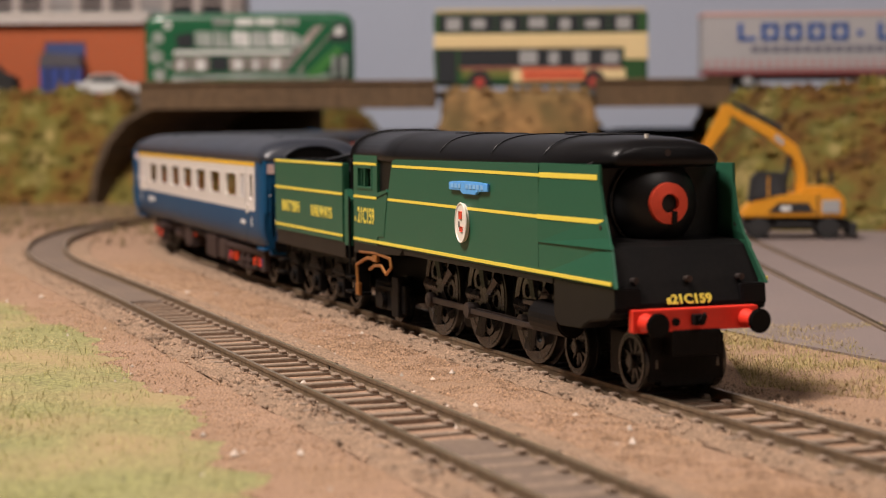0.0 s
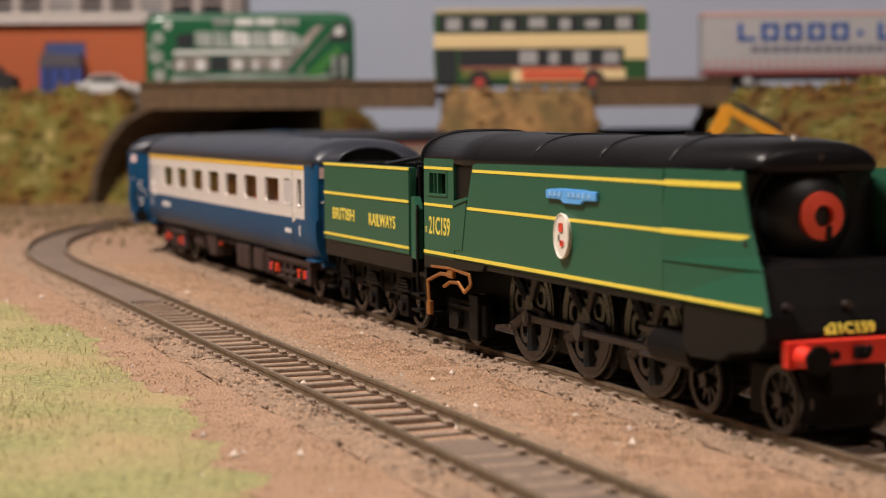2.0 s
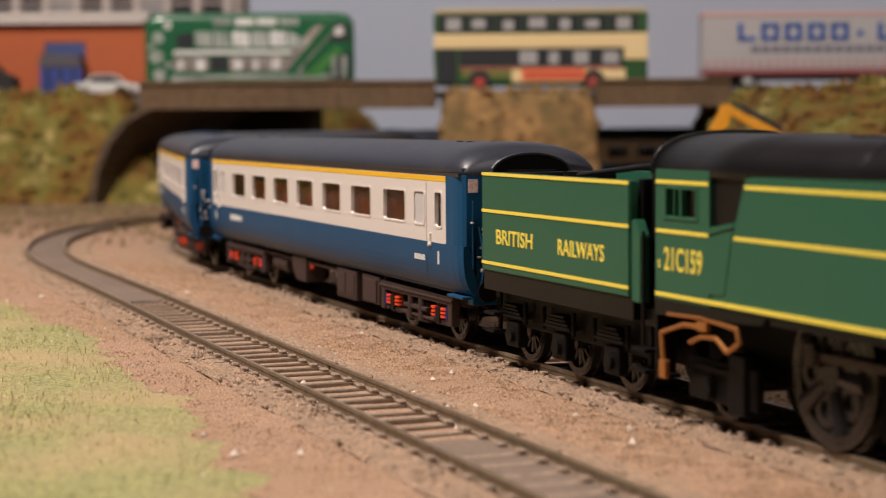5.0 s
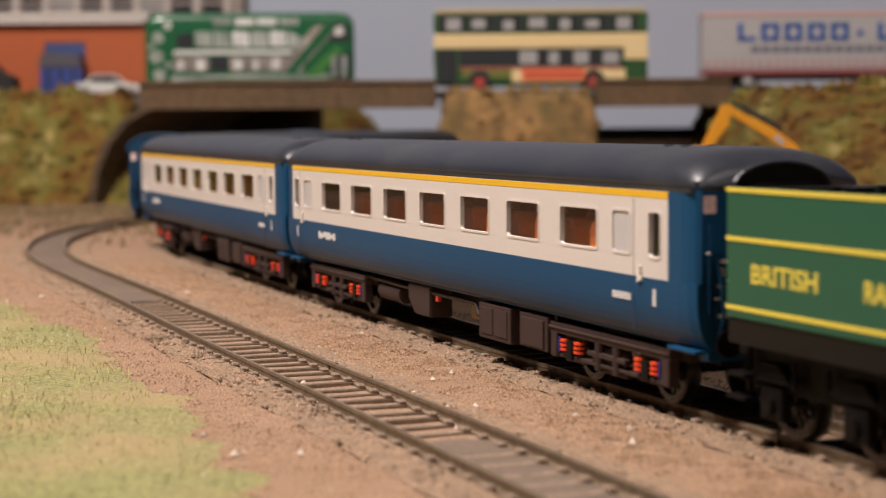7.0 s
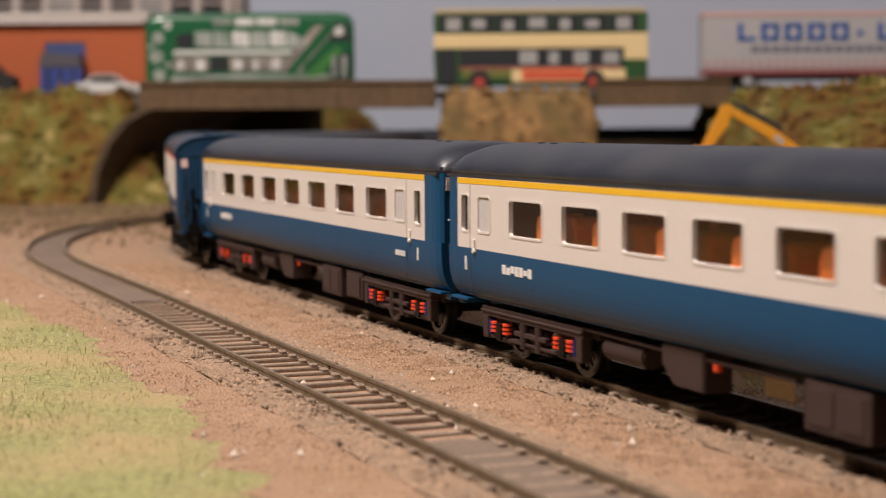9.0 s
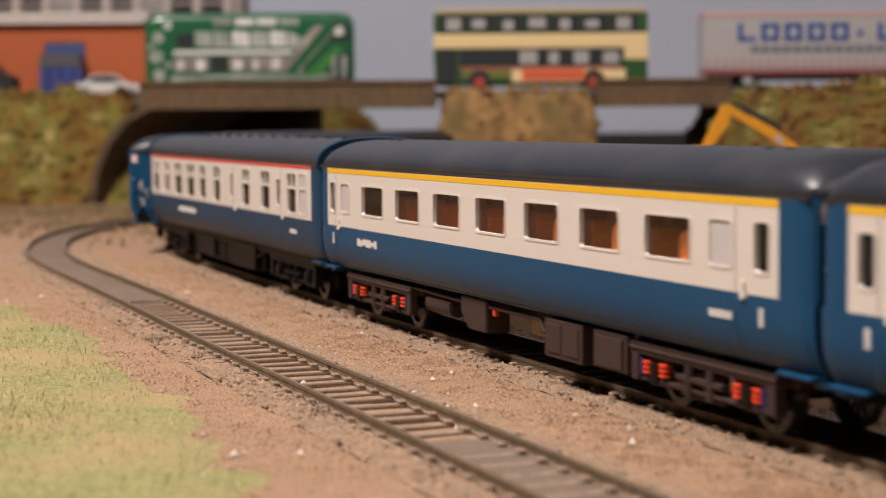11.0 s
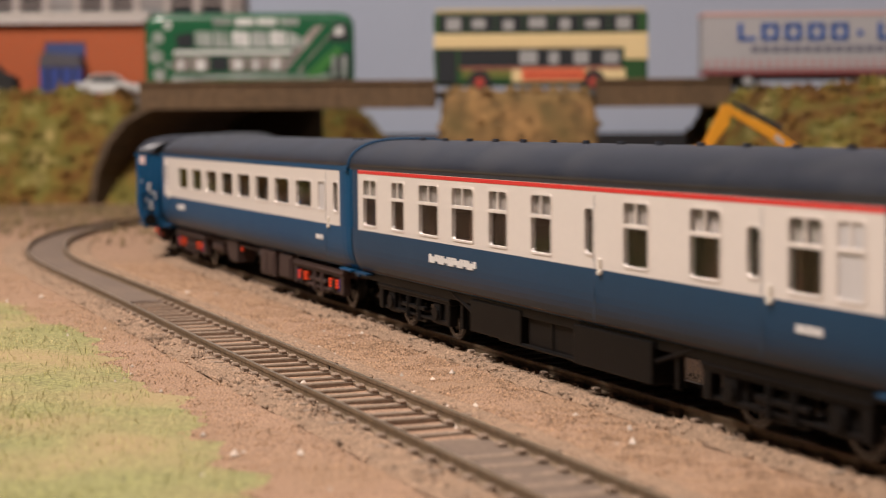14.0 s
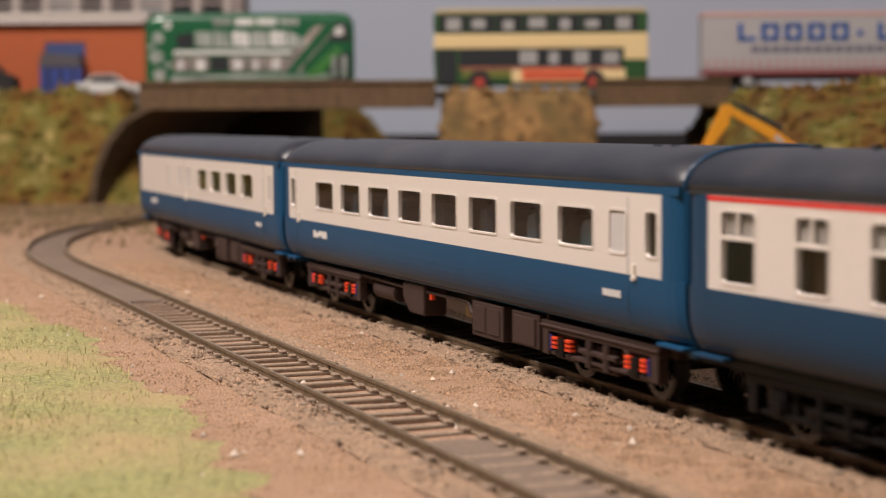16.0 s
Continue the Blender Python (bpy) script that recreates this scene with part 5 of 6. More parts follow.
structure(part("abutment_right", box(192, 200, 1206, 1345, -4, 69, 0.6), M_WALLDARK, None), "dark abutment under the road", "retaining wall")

# backdrop and room
structure(part("backdrop", box(-950, 1300, 1742, 1752, -12, 700), M_SKYBOARD, None), "pale blue painted backdrop board", "backdrop")
structure(part("black_fascia", box(-300, 1300, 1715, 1722, -12, 43.5, 0.5), M_FASCIA, None), "low black board before the backdrop", "board")
structure(part("room_floor", box(-2300, 2600, -2200, 2400, -1060, -1000), M_TIMBER, None), "dark wooden room floor", "floor")
structure(part("room_ceiling", box(-2300, 2600, -2200, 2400, 1400, 1440), M_ROOMWALL, None), "plain pale ceiling", "ceiling")
for nm, b in (("wall_north", (-2300, 2600, 2400, 2450)), ("wall_south", (-2300, 2600, -2250, -2200)), ("wall_west", (-2350, -2300, -2200, 2400)), ("wall_east", (2600, 2650, -2200, 2400))):
    structure(part(nm, box(*b, -1000, 1400), M_ROOMWALL, None), "plain cream room wall", "wall")


# ---- road vehicles and buildings ----
M_BUSGREEN = mat("bus_green_paint", (0.016, 0.105, 0.045), 0.25, spread=0.05, coat=0.4)
M_BUSDARK = mat("bus_dark_green_paint", (0.030, 0.085, 0.030), 0.3, spread=0.05, coat=0.3)
M_BUSCREAM = mat("bus_cream_paint", (0.72, 0.56, 0.30), 0.3, spread=0.04, coat=0.3)
M_BUSWHITE = mat("bus_white_paint", (0.66, 0.66, 0.64), 0.3, spread=0.04, coat=0.3)
M_WINDOW = mat("smoked_bus_window", (0.035, 0.038, 0.042), 0.12, spread=0.1)
# even pale grey, painted for bright panes and used on hubs and markings
M_WINDOWPALE = mat("pale_grey_gloss", (0.34, 0.34, 0.34), 0.12, spread=0.1)
M_TYREBLACK = mat("black_rubber", (0.018, 0.017, 0.017), 0.8, spread=0.2)
M_HUBRED = mat("red_wheel_hub", (0.40, 0.05, 0.035), 0.5, spread=0.1)
M_ADVERT = mat("orange_red_advert", (0.72, 0.16, 0.06), 0.45, spread=0.1)


def road_wheel(parent, x, y, r, hub, w=3.2):
    t = part("wheel", rod((x, y - w / 2, r), (x, y + w / 2, r), r, seg=24, bevel=0.5), M_TYREBLACK, parent)
    part("hub", rod((x, y - w / 2 - 0.3, r), (x, y + w / 2 + 0.3, r), r * 0.55, seg=16, bevel=0.2), hub, t)


def bus_shell(L, Wd, z0, z1, r, nose=0.0):
    """A long body with rounded edges, about x = 0; nose: how far its ends fall at the roof."""
    secs = []
    pts = rounded(Wd, z1 - z0, r, 5)
    for e in (-1, 1):
        rows = []
        for d, k, n in ((0.0, 0.90, 1.0), (1.2, 0.965, 0.62), (3.5, 1.0, 0.30), (8.0, 1.0, 0.06), (14.0, 1.0, 0.0)):
            x = e * (L / 2 - d)
            rows.append([(x, a * k, (z0 + z1) / 2 + b * (0.5 + 0.5 * k) - (nose * n if b > 0 else 0)) for a, b in pts])
        secs += rows if e < 0 else rows[::-1]
    return loft(secs)


def cream_bus(m):
    b = tagged(empty("double_decker_bus", m), "cream and dark green model double-decker bus on the road", "bus")
    L, Wd = 146.0, 33.0
    part("body", bus_shell(L, Wd, 4.0, 56.5, 3.0, 2.0), M_BUSDARK, b, smooth=False)
    part("roof_band", box(-72, 72, -16.8, 16.8, 53.4, 56.8, 1.2), mat("tan_bus_roof", (0.42, 0.34, 0.19), 0.4), b)
    part("middle_band", box(-73.2, 73.2, -16.9, 16.9, 29.6, 39.6, 0.8), M_BUSCREAM, b)
    part("rear_panel", box(57, 73.3, -16.95, 16.95, 21.5, 30.5, 0.5), M_BUSCREAM, b)
    part("saloon_floor", box(-70, 70, -15, 15, 36.5, 38.5), M_TYREBLACK, b)
    for s in (-1, 1):
        # upper deck: one dark glazed band, cream pillars, pale patches painted for the bright inside
        part("upper_glazing", box(-70.5, 66, s * 16.2, s * 16.75, 40.4, 52.8, 0.3), M_WINDOW, b)
        for i in range(7):
            x = -70 + i * 19.4
            part("upper_window", box(x + 2.0, x + 16.4, s * 16.6, s * 16.95, 41.2, 51.6, 0.3), M_WINDOW, b)
            part("pale_pane_patch", box(x + (3.4 if i % 2 else 5.2), x + (12.8 if i % 3 else 15.2), s * 16.9, s * 17.02, 42.0 + 1.2 * (i % 2), 50.6 - 0.8 * (i % 3), 0.3), M_WINDOWPALE, b)
            part("pillar", box(x - 0.4, x + 0.5, s * 16.6, s * 17.05, 40.4, 53.0), M_BUSDARK, b)
        part("rear_quarter", box(66.5, 73.0, s * 16.3, s * 16.95, 40.5, 53.0, 0.4), M_BUSDARK, b)
        part("lower_glazing", box(-56, 56, s * 16.2, s * 16.75, 17.2, 29.4, 0.3), M_WINDOW, b)
        for i in range(6):
            x = -54 + i * 18.6
            part("lower_window", box(x, x + 16.4, s * 16.6, s * 16.95, 18.0, 28.8, 0.3), M_WINDOW, b)
            if i > 1:
                part("pale_pane_patch", box(x + 2.0 + 1.5 * (i % 2), x + 10.5 + 2.0 * (i % 3), s * 16.9, s * 17.02, 18.8, 28.0 - 0.7 * (i % 2), 0.3), M_WINDOWPALE, b)
        part("waist_rail", box(-56, 56, s * 16.3, s * 16.95, 15.0, 17.0, 0.3), mat("faded_red_line", (0.30, 0.10, 0.07), 0.5), b)
        part("side_panel", box(-20, 58, s * 16.3, s * 16.95, 6.5, 15.0, 0.4), M_BUSCREAM, b)
        part("side_panel", box(-54, -20, s * 16.3, s * 16.95, 9.5, 14.6, 0.4), mat("bus_olive_paint", (0.16, 0.17, 0.045), 0.35), b)
        part("advert", box(-13, 30, s * 16.4, s * 17.3, 7.6, 15.2, 0.3), M_ADVERT, b, "orange-red side advert")
        bars = None
        for i in range(9):
            bars = box(-11 + i * 4.4, -8 + i * 4.4, s * 17.2, s * 17.4, 9.6, 13.2, 0, bars)
        part("lettering_bar", bars, M_HUBRED, b)
        part("door", box(-71, -58, s * 16.3, s * 17.05, 6, 29, 0.4), M_WINDOW, b, "dark glazed entrance door")
        for x in (-42, 36):
            part("wheel_arch", rod((x, s * 14.5, 6.6), (x, s * 17.02, 6.6), 8.2, None, 24), M_TYREBLACK, b)
            road_wheel(b, x, s * 15.6, 6.4, M_HUBRED)
    part("windscreen", box(-73.6, -72.0, -14, 14, 18, 30, 0.5), M_WINDOW, b)
    part("upper_windscreen", box(-73.6, -72.0, -14, 14, 42, 53, 0.5), M_WINDOW, b)
    return b


def green_bus(m):
    b = tagged(empty("double_decker_bus", m), "green and white model double-decker bus with a swooping window band", "bus")
    L, Wd = 148.0, 33.0
    part("body", bus_shell(L, Wd, 4.0, 58.0, 6.5, 7.0), M_BUSGREEN, b, smooth=True)
    # pale tones paint the reflections in the panes; also circles and skirt band
    mix = mat("pale_panel_and_reflection", (0.40, 0.42, 0.40), 0.15, spread=0.5, scale=90, stain=(0.10, 0.16, 0.11), stain_scale=45, stain_amount=0.9)
    warm = mat("pinkish_glazing_reflection", (0.36, 0.30, 0.28), 0.15, spread=0.5, scale=120, stain=(0.09, 0.09, 0.085), stain_scale=60, stain_amount=0.9)
    glint = mat("painted_window_glint", (0.62, 0.62, 0.60), 0.12, spread=0.25, scale=120, coat=0.5)
    for s in (-1, 1):
        part("upper_glazing", box(-60, 48, s * 15.2, s * 16.3, 46.0, 53.5, 0.6), M_WINDOW, b)
        # bright panes painted for the highlight along the roof's edge
        for i in range(4):
            part("roof_glint", box(-26 + i * 15.6, -12 + i * 15.6, s * 15.8, s * 16.75, 48.6, 53.6, 0.3), glint if i in (1, 2) else mix, b, "pale upper pane with a painted highlight")
        for i in range(7):
            x = -52 + i * 13.2
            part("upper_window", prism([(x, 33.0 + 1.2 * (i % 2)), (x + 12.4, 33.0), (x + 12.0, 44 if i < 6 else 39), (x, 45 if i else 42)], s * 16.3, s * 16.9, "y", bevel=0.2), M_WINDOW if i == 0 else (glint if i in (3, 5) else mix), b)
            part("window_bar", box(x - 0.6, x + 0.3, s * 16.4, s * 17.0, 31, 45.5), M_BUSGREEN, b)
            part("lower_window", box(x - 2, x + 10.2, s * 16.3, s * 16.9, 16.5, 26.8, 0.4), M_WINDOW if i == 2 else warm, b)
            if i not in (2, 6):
                part("lower_glint", box(x + 1.5, x + 5.0 + 2 * (i % 2), s * 16.8, s * 17.0, 17.5, 24.5, 0.3), glint, b)
        part("white_band", box(-54, 30, s * 16.3, s * 16.8, 28.4, 31.2, 0.3), M_BUSWHITE, b)
        part("skirt_band", prism([(-56, 9.0), (-20, 11.5), (30, 10.0), (66, 11.0), (66, 14.2), (20, 14.6), (-56, 13.0)], s * 16.3, s * 16.8, "y", bevel=0.1), mix, b, "pale wavy skirt band")
        part("swoop_window", prism([(22, 16), (34, 16), (60, 44), (58, 50), (46, 48), (30, 30)], s * 16.3, s * 16.85, "y", bevel=0.2), warm, b, "pale diagonal staircase window")
        part("swoop_trim", prism([(24, 14), (31, 14), (62, 48), (54, 50)], s * 16.4, s * 17.0, "y", bevel=0.1), M_BUSGREEN, b)
        part("swoop_leaf", prism([(38, 12), (50, 13), (66, 30), (62, 34), (52, 26)], s * 16.3, s * 16.95, "y", bevel=0.1), mat("bus_lime_paint", (0.05, 0.18, 0.045), 0.3), b, "lime green swoop")
        part("front_window", prism([(56, 37), (71, 37), (69.5, 50), (60, 51)], s * 15.6, s * 16.7, "y", bevel=0.2), M_WINDOW, b)
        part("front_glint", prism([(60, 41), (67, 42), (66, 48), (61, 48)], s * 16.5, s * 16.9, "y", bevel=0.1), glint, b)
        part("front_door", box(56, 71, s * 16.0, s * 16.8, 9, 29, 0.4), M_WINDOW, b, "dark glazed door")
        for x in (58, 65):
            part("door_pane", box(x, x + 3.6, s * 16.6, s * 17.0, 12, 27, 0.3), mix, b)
        for x, z, r in ((-65, 40, 4.6), (-66, 27, 5.2), (-64, 14, 4.6), (-58, 49, 3.4), (-58, 21, 2.6), (-70, 34, 2.4)):
            part("rear_disc", rod((x, s * 15.6, z), (x, s * 16.75, z), r, seg=20, bevel=0.3), mix, b, "pale circular decoration")
        for x in (-44, 40):
            road_wheel(b, x, s * 14.2, 6.4, M_WINDOWPALE)
    part("windscreen", box(72.6, 74.2, -13, 13, 16, 30, 0.5), M_WINDOW, b)
    part("front_upper_window", box(71.4, 73.8, -13, 13, 38, 47, 0.5), M_WINDOW, b)
    return b


def lorry(m):
    t = tagged(empty("articulated_lorry", m), "grey curtain-sided model lorry trailer with blue lettering", "lorry")
    part("curtain_side", box(0, 178, -16.5, 16.5, 13.5, 50.5, 0.6), mat("grey_curtain", (0.36, 0.35, 0.36), 0.6, spread=0.05, stain=(0.32, 0.31, 0.32), stain_scale=30), t)
    part("roof_edge", box(-0.5, 178.5, -17.0, 17.0, 49.5, 52.0, 0.4), mat("pale_red_roof_edge", (0.55, 0.33, 0.30), 0.5), t)
    part("bed_rail", box(-0.5, 178.5, -17.0, 17.0, 10.0, 12.4, 0.4), mat("dull_red_bed", (0.26, 0.07, 0.07), 0.5), t)
    mred = mat("faded_red_strap", (0.42, 0.16, 0.15), 0.6)
    mblue = mat("blue_print", (0.03, 0.09, 0.30), 0.5)
    mgrey = mat("grey_print", (0.15, 0.15, 0.19), 0.5)
    for s in (-1, 1):
        for i in range(30):
            part("strap", box(2 + i * 5.9, 3.4 + i * 5.9, s * 16.4, s * 16.9, 12.0, 20.5), mred, t)
        # company lettering as plain bars, letter by letter
        for i in range(10):
            x = 23 + i * 15.6
            if i == 5:
                part("lettering_bar", box(x + 2, x + 6, s * 16.4, s * 16.9, 35.5, 39.5, 0.3), mblue, t)
                continue
            l = box(x, x + 3.6, s * 16.4, s * 16.9, 32.5, 44.5, 0.2)
            l = box(x, x + 12.0, s * 16.4, s * 16.9, 32.5, 35.4, 0.2, l)
            if i not in (0, 6):
                l = box(x + 8.6, x + 12.0, s * 16.4, s * 16.9, 32.5, 44.5, 0.2, l)
                l = box(x, x + 12.0, s * 16.4, s * 16.9, 41.6, 44.5, 0.2, l)
            part("lettering_bar", l, mblue, t, "blue company lettering")
        for i in range(14):
            part("small_lettering_bar", box(32 + i * 7, 37.6 + i * 7, s * 16.4, s * 16.8, 24.8, 29.4), mgrey, t)
        for x in (120, 137, 154, 30):
            road_wheel(t, x, s * 13.5, 6.2, M_WINDOWPALE)
    part("chassis", box(4, 176, -6, 6, 6.5, 10.2, 0.3), M_TYREBLACK, t)
    part("landing_leg", box(18, 21, -10, 10, 0.1, 10, 0.3), M_TYREBLACK, t)
    cab = part("cab", box(182, 206, -16, 16, 4, 44, 2.0), M_BUSWHITE, t)
    part("cab_window", box(205, 206.6, -13, 13, 24, 36, 0.5), M_WINDOW, cab)
    for s in (-1, 1):
        road_wheel(t, 194, s * 13.5, 6.2, M_WINDOWPALE)
    return t


def saloon(m, paint, label):
    c = tagged(empty("parked_car", m), label, "car")
    low = [(-29, 3), (-29.5, 8), (-27, 10.5), (-17, 11.5), (13, 11.0), (26, 9.5), (29, 7.5), (29, 3)]
    part("body", prism(low, -11.5, 11.5, "y", bevel=0.8), paint, c)
    part("roof", prism([(-20, 11.2), (-13, 17.4), (4, 18.0), (13, 11.0)], -10.3, 10.3, "y", bevel=0.9), paint, c)
    part("side_window", prism([(-17, 11.8), (-12, 16.5), (3.6, 17.0), (10.5, 11.6)], -10.5, 10.5, "y", bevel=0.1), M_WINDOW, c)
    for s in (-1, 1):
        for x in (-18, 18):
            road_wheel(c, x, s * 10.2, 4.2, M_WINDOWPALE, 2.6)
        part("lamp", box(27.5, 29.5, s * 6.5, s * 10.5, 6.6, 8.4, 0.3), M_WINDOWPALE, c)
    part("bumper", box(-30.2, 30.0, -11.2, 11.2, 3.2, 5.4, 0.5), paint, c)
    return c


green_bus(pose(-0.137, 1.30, ROAD_Z, 0, 0, 2))
cream_bus(pose(0.0685, 1.255, ROAD_Z, 0, 0, -2))
lorry(pose(0.177, 1.235, ROAD_Z, 0, 0, -1.5))
saloon(pose(-0.262, 1.425, 0.0762, 0, 0, 3), M_BUSWHITE, "white model car parked above the embankment")
def van(m):
    v = tagged(empty("parked_van", m), "black model van parked by the brick building", "van")
    part("body", prism([(-30, 3), (-31, 26), (-27, 29), (12, 29), (20, 20), (30, 16), (31, 3)], -12, 12, "y", bevel=1.0), M_TYREBLACK, v)
    part("side_window", prism([(4, 19), (4, 26), (11, 26.5), (17, 19)], -12.3, 12.3, "y"), M_WINDOW, v)
    part("rear_window", box(-31.4, -30.4, -9, 9, 17, 25, 0.3), M_WINDOW, v)
    for s in (-1, 1):
        for x in (-19, 19):
            road_wheel(v, x, s * 10.8, 4.6, M_WINDOWPALE, 2.8)
    return v


van(pose(-0.366, 1.425, 0.0762, 0, 0, 3))


def works(m):
    h = tagged(empty("brick_building", m), "low orange brick building with a pale roof edge", "building")
    br = bpy.data.materials.new("orange_brick")
    br.use_nodes = True
    nt = br.node_tree
    tex = nt.nodes.new("ShaderNodeTexBrick")
    tex.inputs["Color1"].default_value, tex.inputs["Color2"].default_value, tex.inputs["Mortar"].default_value = (0.46, 0.095, 0.024, 1), (0.40, 0.082, 0.023, 1), (0.36, 0.115, 0.05, 1)
    tex.inputs["Scale"].default_value, tex.inputs["Mortar Size"].default_value = 300.0, 0.03
    co = nt.nodes.new("ShaderNodeTexCoord")
    mp = nt.nodes.new("ShaderNodeMapping")
    mp.inputs["Rotation"].default_value = (radians(90), 0, 0)
    nt.links.new(co.outputs["Object"], mp.inputs["Vector"])
    nt.links.new(mp.outputs["Vector"], tex.inputs["Vector"])
    nt.links.new(tex.outputs["Color"], nt.nodes["Principled BSDF"].inputs["Base Color"])
    nt.nodes["Principled BSDF"].inputs["Roughness"].default_value = 0.8
    part("wall", wall_with_holes(-300, 118, 0, 61, [(37, 70, 0, 45)], 0, 6), br, h)
    skip = part("container", box(38, 71, -24, -2, 0.2, 24, 0.8), mat("blue_container_paint", (0.030, 0.055, 0.24), 0.5, spread=0.1, stain=(0.02, 0.03, 0.12), stain_scale=60), h, "blue container beside the wall")
    part("container_lid", prism([(37, 24), (72, 24), (69, 34), (40, 36)], -25, -3, "y", bevel=0.6), mat("dark_grey_sheeting", (0.075, 0.07, 0.085), 0.7), skip, "dark grey sheeted lid")
    for x in (44, 54, 64):
        part("container_rib", box(x, x + 1.6, -25, -23.6, 1, 23, 0.2), M_TYREBLACK, skip)
    part("gutter", box(-300, 118, -6, -4, 59.5, 61.5, 0.3), mat("pale_gutter", (0.58, 0.52, 0.50), 0.5), h)
    part("side_wall", box(112, 118, 6, 90, 0, 61), br, h)
    part("roof_edge", box(-304, 122, -4, 94, 61, 69.5, 0.8), mat("pale_roof_edge", (0.46, 0.42, 0.39), 0.7), h)
    d = part("door", box(37.5, 69.5, 1.5, 4.5, 0.2, 44.6, 0.3), mat("blue_roller_door", (0.045, 0.075, 0.22), 0.5), h, "blue roller door")
    for i in range(10):
        part("slat", box(38, 69, 0.8, 1.6, 1 + i * 4.2, 4.4 + i * 4.2, 0.2), d.data.materials[0], d)
    return h


works(pose(-0.357, 1.455, 0.0760))
pale = tagged(empty("pale_building", pose(-0.30, 1.62, 0.0)), "pale pinkish concrete building behind the brick one", "building")
part("wall", box(-300, 122, 0, 60, -3, 183, 0.8), mat("pinkish_render", (0.34, 0.30, 0.28), 0.8, stain=(0.38, 0.33, 0.31), stain_scale=20), pale)
for i in range(9):
    part("window", box(-130 + i * 27, -112 + i * 27, -0.6, 0.4, 151, 173), M_WINDOW if i % 3 else M_WINDOWPALE, pale)
    part("pilaster", box(-110 + i * 27, -105 + i * 27, -3.5, 0.2, 60, 182, 0.4), mat("pale_pilaster", (0.52, 0.46, 0.43), 0.7), pale)
for z in (147, 161, 176):
    part("string_course", box(-298, 121, -2.2, 0.2, z, z + 2.4, 0.3), mat("pinkish_course", (0.42, 0.34, 0.31), 0.7), pale)
part("roof", box(-302, 124, -2, 62, 183, 195, 0.8), mat("pale_parapet", (0.36, 0.32, 0.30), 0.8), pale)
structure(part("upper_ground", box(-950, -205, 1400, 1741, 60, 76, 0.5), M_ROAD, None), "grey paving behind the embankment", "pavement")


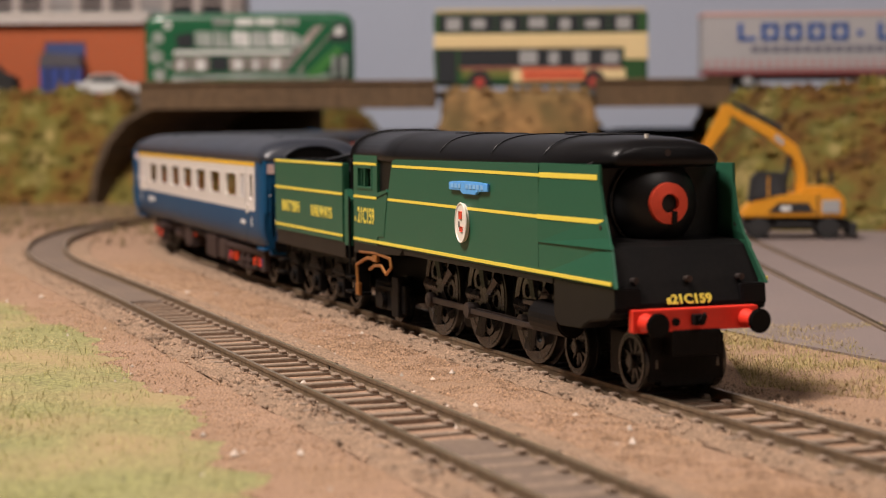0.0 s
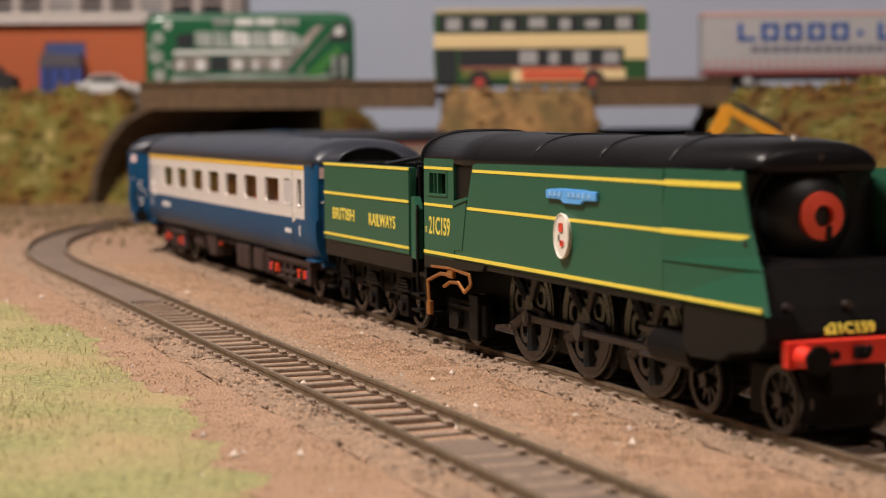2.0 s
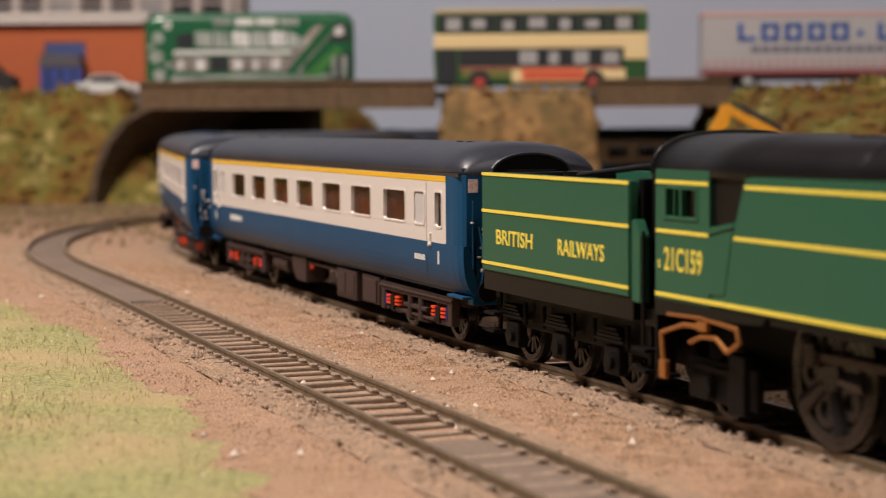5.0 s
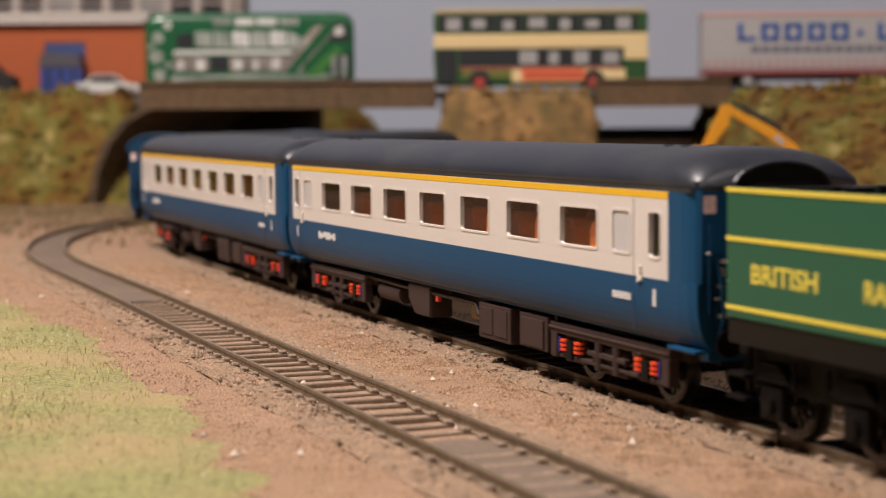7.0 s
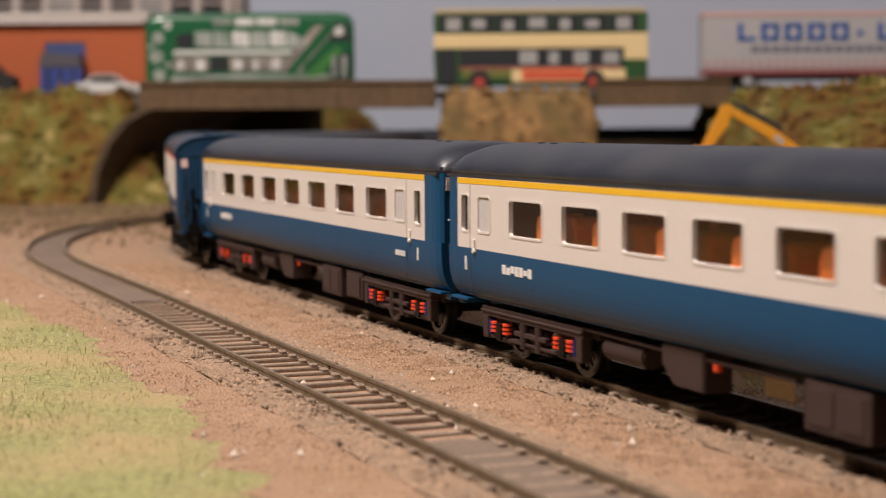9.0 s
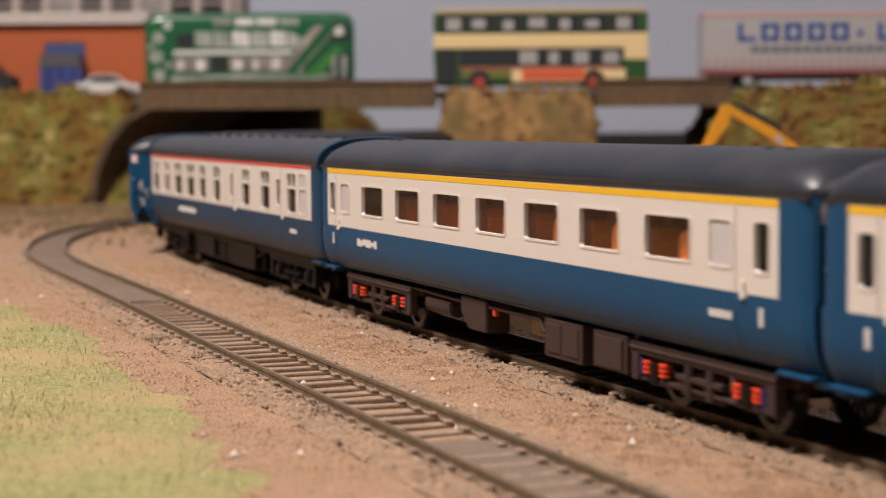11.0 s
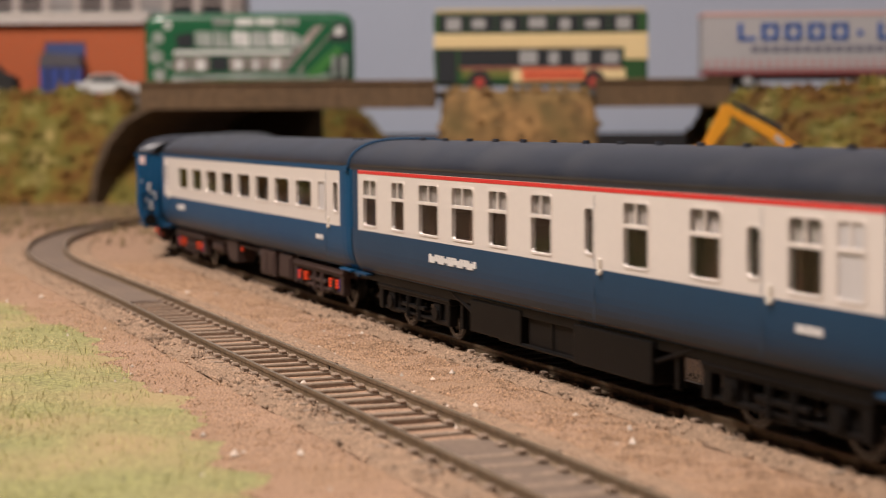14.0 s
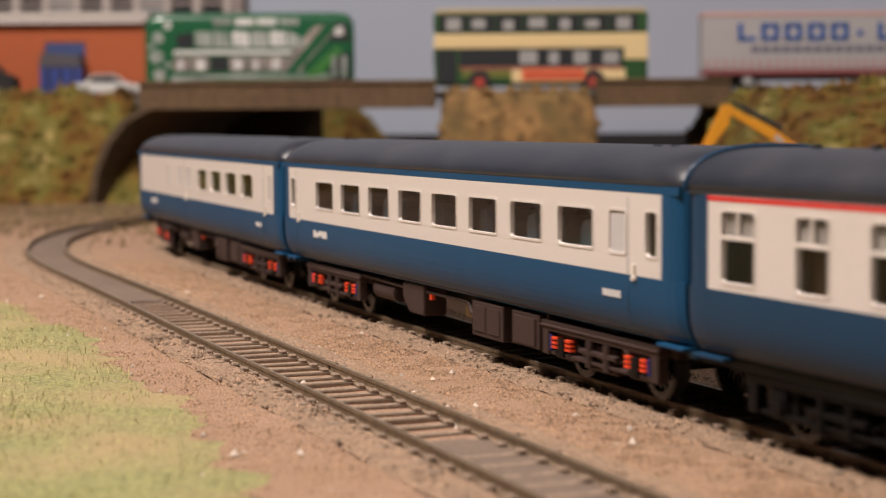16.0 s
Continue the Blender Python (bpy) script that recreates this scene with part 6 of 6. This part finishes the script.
# ---- the excavator ----
def excavator(m):
    M_YEL = mat("construction_yellow_paint", (0.62, 0.27, 0.018), 0.4, spread=0.06, bump=0.05)
    e = tagged(empty("wheeled_excavator", m), "yellow wheeled model excavator with raised boom on the yard", "excavator")
    body = prism([(-25, 10.4), (-24.5, 13.5), (-20, 18.0), (-8, 22.0), (12, 22.6), (23.5, 20.0), (24, 10.4)], -12, 12, "y", bevel=0.8)
    bo = part("house", body, M_YEL, e)
    part("side_opening", prism([(-13, 13.0), (-8, 17.6), (6, 17.6), (9, 13.0)], -12.4, 12.4, "y"), M_TYREBLACK, bo)
    part("panel_marking", box(12.5, 21, -12.5, 12.5, 12.6, 18.8, 0.2), M_WINDOWPALE, bo, "pale grey panel marking")
    part("panel_seam", box(10.2, 10.8, -12.3, 12.3, 11, 21.5), M_TYREBLACK, bo)
    part("opening_detail", box(-7, -2, -12.7, 12.7, 13.6, 16.0, 0.3), M_BUSWHITE, bo)
    cab = part("cab", prism([(-22, 18), (-20.5, 30), (-17, 32.5), (-5, 32), (-3, 20)], -11.5, -1.5, "y", bevel=0.6), M_TYREBLACK, e, "black glazed operator cab")
    part("cab_window", prism([(-19.5, 20.5), (-18.4, 29.6), (-8, 29.2), (-6, 20.5)], -11.9, -11.4, "y", bevel=0.1), M_WINDOW, cab)
    part("cab_pillar", box(-13.2, -12.4, -12.1, -11.4, 20, 30), M_YEL, cab)
    part("engine_cover", prism([(3, 21), (4, 25.2), (18, 25.4), (23, 20.5)], -10, 11, "y", bevel=0.6), M_YEL, e)
    part("exhaust", rod((13, 2, 24), (13, 2, 32), 0.9, None, 12), M_TYRE, e)
    part("mirror", box(16, 18, -12, -10.5, 27, 31.5, 0.3, rod((15, -9, 24), (17, -11.2, 29), 0.35)), M_TYRE, e)
    boom = prism([(1.5, 21), (7.0, 22), (6.6, 34), (2.5, 44.5), (-9, 53.0), (-25, 61.0), (-29.5, 63.5), (-31.5, 60.6), (-26.5, 57.4), (-11.5, 48.2), (-2.0, 40), (1.8, 31)], 0.8, 5.2, "y", bevel=0.5)
    bm_ob = part("boom", boom, M_YEL, e)
    part("boom_marking", prism([(-9, 48), (-5, 44.6), (-3.6, 46.6), (-7.6, 50.2)], 0.5, 5.5, "y"), M_WINDOWPALE, bm_ob)
    part("boom_ram", pipe([(-5, 3, 53.0), (-24, 3, 63.5)], 1.3, pipe([(-14, 3, 58.5), (-28, 3, 65.5)], 0.8)), M_TYREBLACK, bm_ob, "dark hydraulic ram")
    for yy in (-0.6, 6.6):
        part("lift_ram", rod((-4, yy, 24), (-1, yy, 40), 0.9, None, 10), M_TYREBLACK, bm_ob, "dark lifting ram")
    stick = prism([(-33.5, 64.8), (-28.8, 64.2), (-30.2, 55), (-41.0, 40.5), (-44.4, 43.0)], 1, 5, "y", bevel=0.4)
    st = part("dipper_arm", stick, M_YEL, e)
    part("dipper_ram", rod((-30, 3, 62), (-40, 3, 48), 0.7, None, 10), M_TYREBLACK, st)
    part("bucket", prism([(-46.5, 45), (-39.5, 43), (-39, 36), (-44.5, 33), (-50.5, 37)], -3, 9, "y", bevel=0.5), M_YEL, st)
    part("chassis", box(-25, 26, -9, 9, 4.5, 9.6, 0.8, rod((0, 0, 7), (0, 0, 11), 8, seg=24)), M_TYREBLACK, e)
    part("blade", box(26, 29, -13, 13, 1.5, 8, 0.5), M_TYREBLACK, e)
    for s in (-1, 1):
        for x in (-17, 16):
            road_wheel(e, x, s * 10.5, 5.2, M_TYREBLACK, 5.0)
        part("fender", box(-9, 8, s * 9, s * 13, 6.5, 8.0, 0.3), M_TYREBLACK, e)
    return e


excavator(pose(0.1690, 0.868, -0.0021, 0, 0, -4))


# small things lying about the track
cl = tagged(part("rail_clip", box(-2.2, 2.2, -1.1, 1.1, 0, 1.6, 0.4, box(-1.2, 1.8, -0.6, 0.6, 1.4, 2.0, 0.2)), M_FRAME, None), "small black clip lying between the rails", "clip")
cl.matrix_basis = Matrix.Translation((-0.0253, 0.411, -0.0016)) @ pose(0, 0, 0, 0, 0, 20) @ Matrix.Diagonal((0.55, 0.55, 0.6, 1))
st = tagged(part("pale_stone", rod((0, 0, 0), (0.3, 0, 1.3), 1.2, None, 7, r2=0.7, bevel=0.2), M_WHITE, None), "pale stone lying beside the track", "stone")
st.matrix_basis = Matrix.Translation((-0.0055, 0.3065, -0.0036))


motions()
